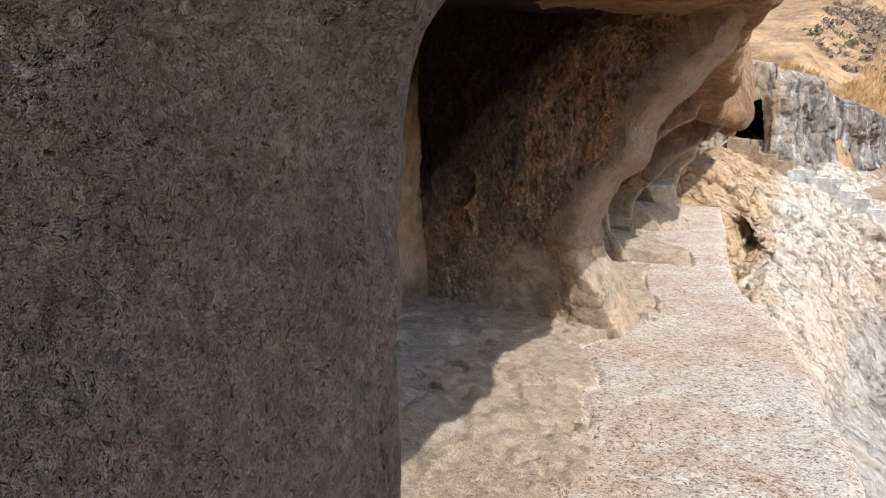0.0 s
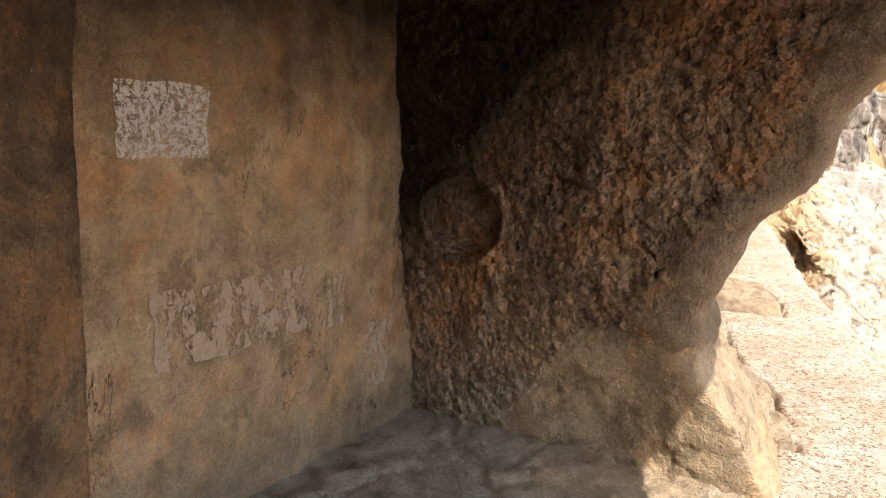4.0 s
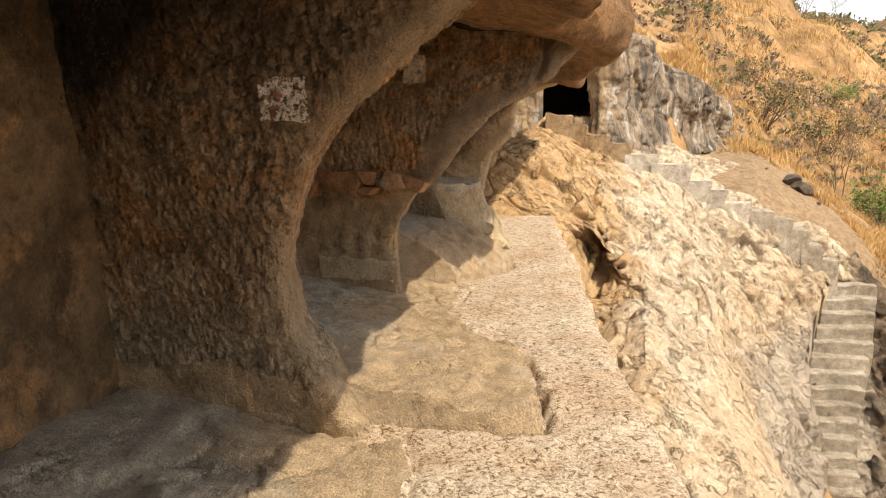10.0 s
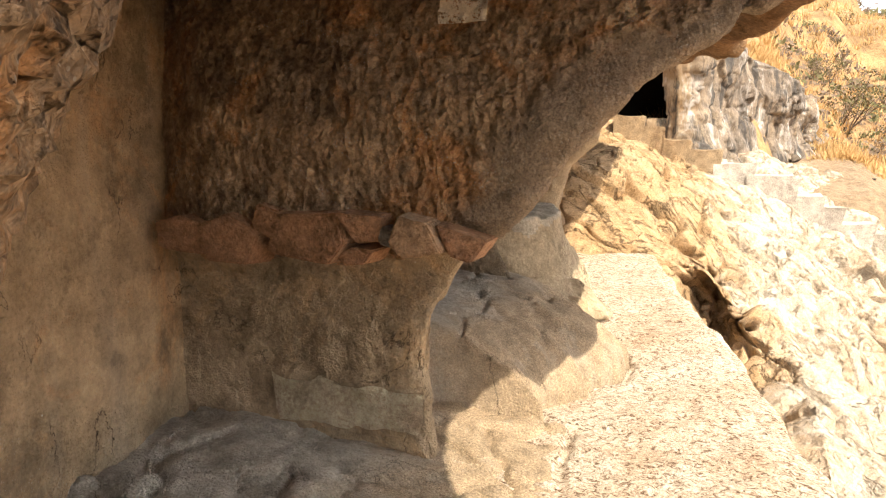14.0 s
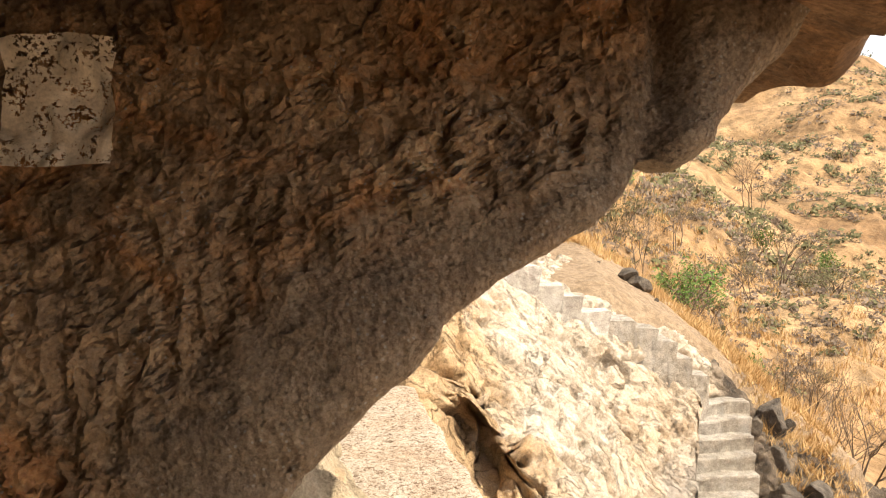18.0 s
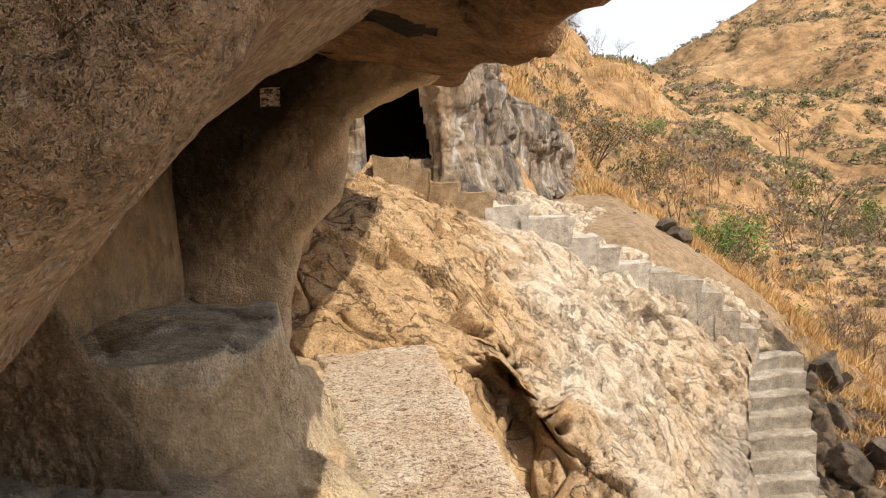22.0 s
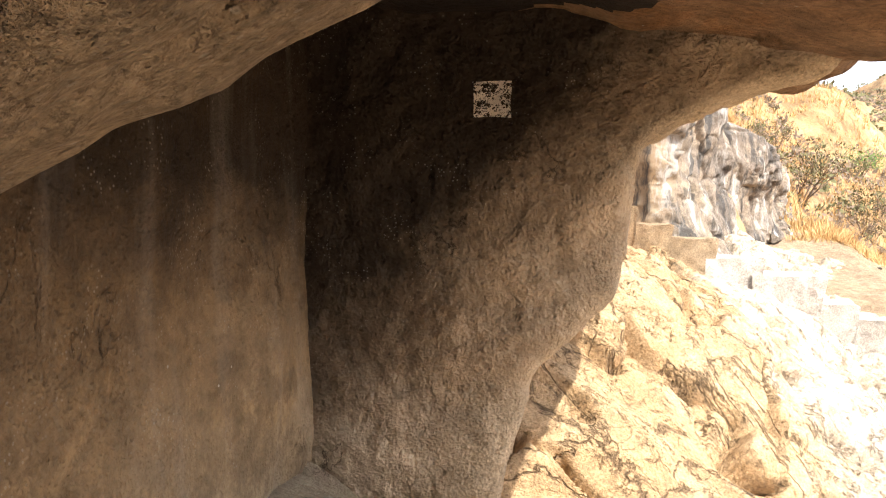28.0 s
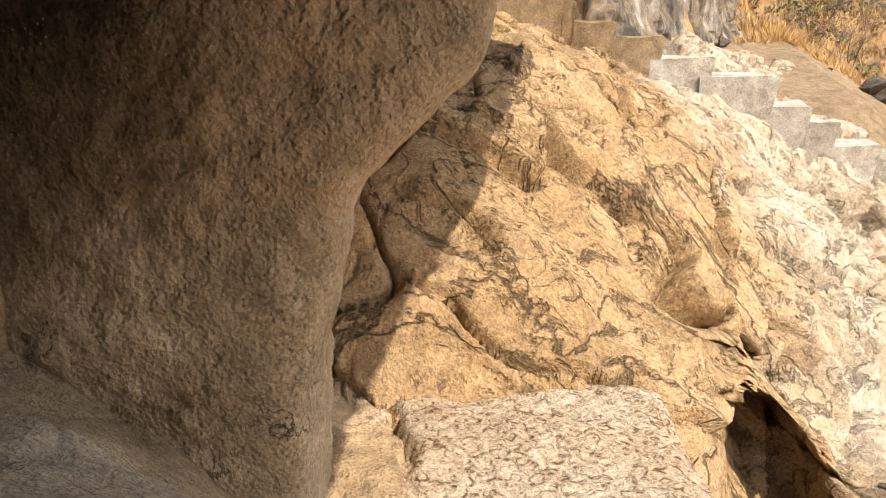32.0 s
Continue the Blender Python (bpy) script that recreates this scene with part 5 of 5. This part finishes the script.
boulder("boulder", (6.35, 18.9, -2.75), (0.34, 0.34, 0.45), rock_grey, "blocky grey boulder on the slope", seed=5)
boulder("boulder", (6.55, 18.4, -4.2), (0.3, 0.3, 0.32), rock_grey, "grey boulder below the slope edge", seed=6)
boulder("boulder", (8.75, 19.3, -4.05), (0.45, 0.6, 0.5), rock_grey, "dark squared rock beside the stairs", seed=7)
for k, (x, yy, z, w) in enumerate([(8.35, 19.9, -2.55, 0.28), (8.75, 19.9, -3.3, 0.4), (8.3, 18.9, -3.75, 0.32), (7.95, 18.2, -4.5, 0.34), (8.6, 18.2, -4.9, 0.5), (7.75, 17.3, -5.5, 0.36), (8.4, 17.3, -5.9, 0.55), (9.4, 19.6, -3.9, 0.5), (6.0, 18.6, -3.2, 0.3), (6.1, 19.2, -2.5, 0.34), (5.95, 17.9, -4.0, 0.3), (6.7, 19.75, -1.9, 0.26)]):
    boulder("boulder", (x, yy, z), (w, w * 0.9, w * 0.85), rock_grey, "dark broken rock beside the rock-cut stairs", group="broken rocks beside the stairs", seed=80 + k, detail=3)
boulder("boulder", (8.95, 18.7, -5.1), (0.65, 0.6, 0.6), rock_grey, "dark cracked rock below the stairs", seed=8)
for k, (x, yy, w) in enumerate([(7.3, 24.0, 0.52), (6.95, 24.1, 0.36), (5.6, 29.0, 0.22), (6.2, 29.5, 0.18), (6.9, 27.9, 0.12), (4.9, 26.6, 0.25), (5.1, 28.4, 0.3), (7.3, 25.0, 0.08), (7.8, 24.2, 0.1), (8.0, 26.0, 0.07), (6.4, 24.6, 0.06)]):
    boulder("boulder", (x, yy, drop(x, yy) + 0.35 * w), (w, w * 0.9, w * 0.8), rock_grey, "dark loose stone on the earth terrace", group="loose stones on the terrace", seed=20 + k, detail=3)
for k, (x, yy, z, w) in enumerate([(2.45, 12.55, -1.55, 0.16), (2.75, 12.35, -1.72, 0.2), (3.05, 12.5, -1.85, 0.24), (2.6, 12.2, -1.8, 0.12), (3.35, 12.3, -2.0, 0.15), (2.35, 12.9, -1.0, 0.2), (2.65, 13.1, -0.85, 0.25), (2.9, 12.9, -1.35, 0.22)]):
    boulder("boulder", (x, yy, z), (w * 1.3, w, w * 0.8), rock_slope_mat, "tan broken rock beside the ledge", group="broken rocks beside the ledge", seed=50 + k, detail=3)


# ---- plants ----
def prism(verts, faces, a, b, ra, rb, sides=5):
    a, b = Vector(a), Vector(b)
    w = (b - a).normalized() if (b - a).length > 1e-6 else Vector((0, 0, 1))
    u = w.orthogonal().normalized()
    v = w.cross(u)
    k = len(verts)
    for p, r in ((a, ra), (b, rb)):
        for i in range(sides):
            t = 2 * math.pi * i / sides
            verts.append(p + r * (math.cos(t) * u + math.sin(t) * v))
    for i in range(sides):
        j = (i + 1) % sides
        faces.append((k + i, k + j, k + sides + j, k + sides + i))


def grow(r, verts, faces, tips, at, way, length, radius, depth, spread, lift):
    steps = 3
    p, w = Vector(at), Vector(way)
    for i in range(steps):
        w = (w + Vector((r.gauss(0, 0.18), r.gauss(0, 0.18), r.gauss(lift, 0.1)))).normalized()
        q = p + w * length / steps
        r0, r1 = radius * (1 - 0.5 * i / steps), radius * (1 - 0.5 * (i + 1) / steps)
        prism(verts, faces, p, q, r0, r1, 5 if depth > 1 else 3)
        p = q
        if depth > 0 and i > 0:
            for _ in range(2):
                side = (w + Vector((r.gauss(0, spread), r.gauss(0, spread), r.gauss(0.1, spread * 0.6)))).normalized()
                grow(r, verts, faces, tips, p, side, length * r.uniform(0.5, 0.75), radius * 0.5, depth - 1, spread, lift)
    tips.append(p)


def shrub(name, label, category, seed, height, stems, depth, leaf=0.0, per_tip=0, leaf_mat=None, spread=0.6, lift=0.05, bark=None, thick=0.02):
    """A woody plant: stems that fork into twigs, and leaves in small clumps at their tips."""
    r = random.Random(seed)
    ob = new(name)
    tagged(ob, label, category)
    verts, faces, tips = [], [], []
    for _ in range(stems):
        grow(r, verts, faces, tips, (r.gauss(0, 0.05), r.gauss(0, 0.05), -0.1), Vector((r.gauss(0, 0.35), r.gauss(0, 0.35), 1)).normalized(), height * r.uniform(0.5, 0.75), thick * height, depth, spread, lift)
    mesh_object("stem", verts, faces, bark or twig_mat, ob)
    if per_tip:
        lv, lf = [], []
        for p in tips:
            for _ in range(per_tip):
                c = p + Vector((r.gauss(0, 1), r.gauss(0, 1), r.gauss(0, 0.8))) * leaf * 2.2
                a = Vector((r.gauss(0, 1), r.gauss(0, 1), r.gauss(0, 1))).normalized()
                b = a.orthogonal().normalized()
                k = len(lv)
                lv += [c - a * leaf, c + b * leaf * 0.45, c + a * leaf, c - b * leaf * 0.45]
                lf.append((k, k + 1, k + 2, k + 3))
        mesh_object("crown", lv, lf, leaf_mat, ob, smooth=False)
    return ob


def leafy(name, a, b):
    return material(name, lambda k: finish(k, k.ramp(k.noise(3.0, 3), (0.3, a), (0.7, b)), 0.8))


twig_mat = leafy("dry_twig", (0.10, 0.07, 0.045), (0.22, 0.16, 0.11))
green_leaf = leafy("green_leaf", (0.06, 0.12, 0.02), (0.14, 0.22, 0.04))
olive_leaf = leafy("olive_leaf", (0.08, 0.075, 0.03), (0.16, 0.14, 0.06))
straw = leafy("straw", (0.43, 0.26, 0.10), (0.58, 0.39, 0.18))

protos = [
    shrub("green_shrub", "small bright green leafy shrub on the dry hillside", "shrub", 1, 1.9, 4, 2, 0.07, 9, green_leaf),
    shrub("olive_shrub", "dull olive-green dry shrub on the hillside", "shrub", 2, 1.5, 6, 2, 0.05, 5, olive_leaf, spread=0.8),
    shrub("bare_tree", "leafless thin-branched dry tree on the hillside", "tree", 3, 3.2, 3, 3, spread=0.55, thick=0.012),
    shrub("bare_shrub", "leafless grey-brown bramble shrub on the slope", "shrub", 5, 1.4, 9, 2, spread=0.7, thick=0.009),
]
GROUPS = ["green shrubs on the hillside", "olive shrubs on the hillside", "leafless trees on the hillside", "leafless shrubs on the hillside"]
for o, g in zip(protos, GROUPS):
    tagged(o, group=g)


def plant(kind, x, yy, size=1.0, turn=0.0, first=[True] * 4):
    m = Matrix.Translation((x, yy, drop(x, yy) - 0.03)) @ Matrix.Rotation(turn, 4, "Z") @ Matrix.Scale(size, 4)
    if first[kind]:
        first[kind] = False
        protos[kind].matrix_basis = m
        return protos[kind]
    ob = copy_thing(protos[kind], Matrix())
    ob.matrix_basis = m
    return ob


def bearing(az, r):
    return HEART[0] + r * math.sin(math.radians(az)), HEART[1] + r * math.cos(math.radians(az))


for kind, az_, r_, size in [(0, 21.6, 30, 1.2), (0, 20.9, 31, 0.9), (0, 26.0, 27, 0.8), (0, 16.2, 48, 0.8), (0, 30.5, 60, 0.9), (1, 12.3, 34, 1.5), (1, 16.0, 36, 1.0), (1, 17.0, 40, 1.1), (2, 18.0, 33, 1.0), (2, 20.5, 40, 0.9), (2, 24.0, 27, 0.8), (2, 27.5, 50, 1.3), (2, 33, 24, 1.2), (2, 31.5, 22, 1.0), (2, 29.5, 21, 0.9), (3, 30.5, 19.5, 1.3), (3, 32.0, 20.5, 1.2), (3, 28.7, 18.8, 0.9), (2, 10.0, 62, 1.0), (2, 12.8, 78, 1.2), (2, 25.5, 75, 1.6), (0, 26.5, 58, 1.0), (1, 31, 48, 1.4), (1, 29, 52, 1.2)]:
    plant(kind, *bearing(az_, r_), size, r_ * 1.7)
rng = random.Random(11)
for _ in range(60):
    az_, r_ = rng.uniform(9, 36), rng.uniform(32, 105)
    plant(rng.choice([1, 1, 3, 2]), *bearing(az_, r_), rng.uniform(0.35, 0.9), rng.uniform(0, 6))

# dry grass and far scrub, too many to count
def tufts(name, places, height, blades, mat, label, seed, lean=0.35, wide=0.03):
    r = random.Random(seed)
    verts, faces = [], []
    for x, yy, z, s_ in places:
        for _ in range(blades):
            h, a = height * s_ * r.uniform(0.5, 1.2), r.uniform(0, 6.283)
            px, py = x + r.gauss(0, 0.1 * s_), yy + r.gauss(0, 0.1 * s_)
            tx, ty = px + r.gauss(0, lean) * h, py + r.gauss(0, lean) * h
            w = wide * s_
            k = len(verts)
            verts += [(px - w * math.cos(a), py - w * math.sin(a), z - 0.05), (px + w * math.cos(a), py + w * math.sin(a), z - 0.05), (tx, ty, z + h)]
            faces.append((k, k + 1, k + 2))
    return tagged(mesh_object(name, verts, faces, mat, smooth=False), label, "dry grass", kind="stuff")


spots = []
for _ in range(5200):
    az_, r_ = rng.uniform(6, 42), 20 + 45 * rng.random() ** 1.6
    x, yy = bearing(az_, r_)
    if 2 < x < 7.4 + 0.1 * (yy - 21) and yy < 28.3 or noise.noise(Vector((x * 0.15, yy * 0.15, 0))) < -0.25:
        continue
    spots.append((x, yy, drop(x, yy), rng.uniform(0.6, 1.5) * (0.7 + r_ / 60)))
tufts("dry_grass", spots, 0.24, 12, straw, "sparse straw-coloured dry grass on the hillside", 1, wide=0.016)
spots = []
for _ in range(2600):
    x, yy = rng.uniform(4.6, 11.5), rng.uniform(27.0, 38)
    if noise.noise(Vector((x * 0.55, yy * 0.4, 7))) < 0.16:
        continue
    spots.append((x, yy, drop(x, yy), rng.uniform(0.7, 1.4)))
for _ in range(700):
    t_ = rng.uniform(5, 10.5)
    i_ = int(t_)
    f_ = t_ - i_
    x, yy = [CLIFF[i_][q] * (1 - f_) + CLIFF[min(i_ + 1, 11)][q] * f_ for q in (0, 1)]
    x, yy = x - rng.uniform(0.5, 1.8), yy + rng.uniform(0.1, 0.8)
    hit = CLIFF_TREE.ray_cast(Vector((x, yy, 60)), Vector((0, 0, -1)))
    spots.append((x, yy, max(drop(x, yy), hit[0].z if hit[0] is not None else -9), rng.uniform(0.8, 1.5)))
for _ in range(500):
    x, yy = rng.uniform(8.6, 11), rng.uniform(19.5, 26)
    spots.append((x, yy, drop(x, yy), rng.uniform(0.6, 1.3)))
tufts("straw_grass", spots, 0.2, 26, straw, "thick orange straw grass at the cliff foot", 2, lean=0.7, wide=0.012)


def scrub(name, count, seed, mat, label, a0, a1, r0, r1, size):
    r = random.Random(seed)
    verts, faces = [], []
    for _ in range(count):
        az_, r_ = r.uniform(a0, a1), r0 + (r1 - r0) * r.random()
        x, yy = bearing(az_, r_)
        if noise.noise(Vector((x * 0.05, yy * 0.05, 3))) < -0.15:
            continue
        z, s_ = drop(x, yy, (GROUND,)), size * r.uniform(0.5, 1.4)
        for _ in range(16):
            c = Vector((x + r.gauss(0, 0.45) * s_, yy + r.gauss(0, 0.45) * s_, z + abs(r.gauss(0.35, 0.25)) * s_))
            a = Vector((r.gauss(0, 1), r.gauss(0, 1), r.gauss(0, 1))).normalized()
            b = a.orthogonal().normalized()
            k = len(verts)
            verts += [c - a * 0.3 * s_, c + b * 0.2 * s_, c + a * 0.3 * s_, c - b * 0.2 * s_]
            faces.append((k, k + 1, k + 2, k + 3))
    return tagged(mesh_object(name, verts, faces, mat, smooth=False), label, "scrub", kind="stuff")


scrub("far_scrub", 1500, 5, olive_leaf, "scattered olive scrub on the far hill", 8, 42, 55, 165, 0.8)
scrub("brown_scrub", 1800, 6, twig_mat, "scattered leafless brown scrub on the far hill", 10, 42, 45, 150, 0.6)
scrub("low_scrub", 1800, 7, twig_mat, "small dry brown scrub dotted over the near hillside", 1, 40, 26, 62, 0.34)
scrub("green_scrub", 500, 8, olive_leaf, "small olive scrub dotted over the near hillside", 1, 40, 28, 70, 0.45)
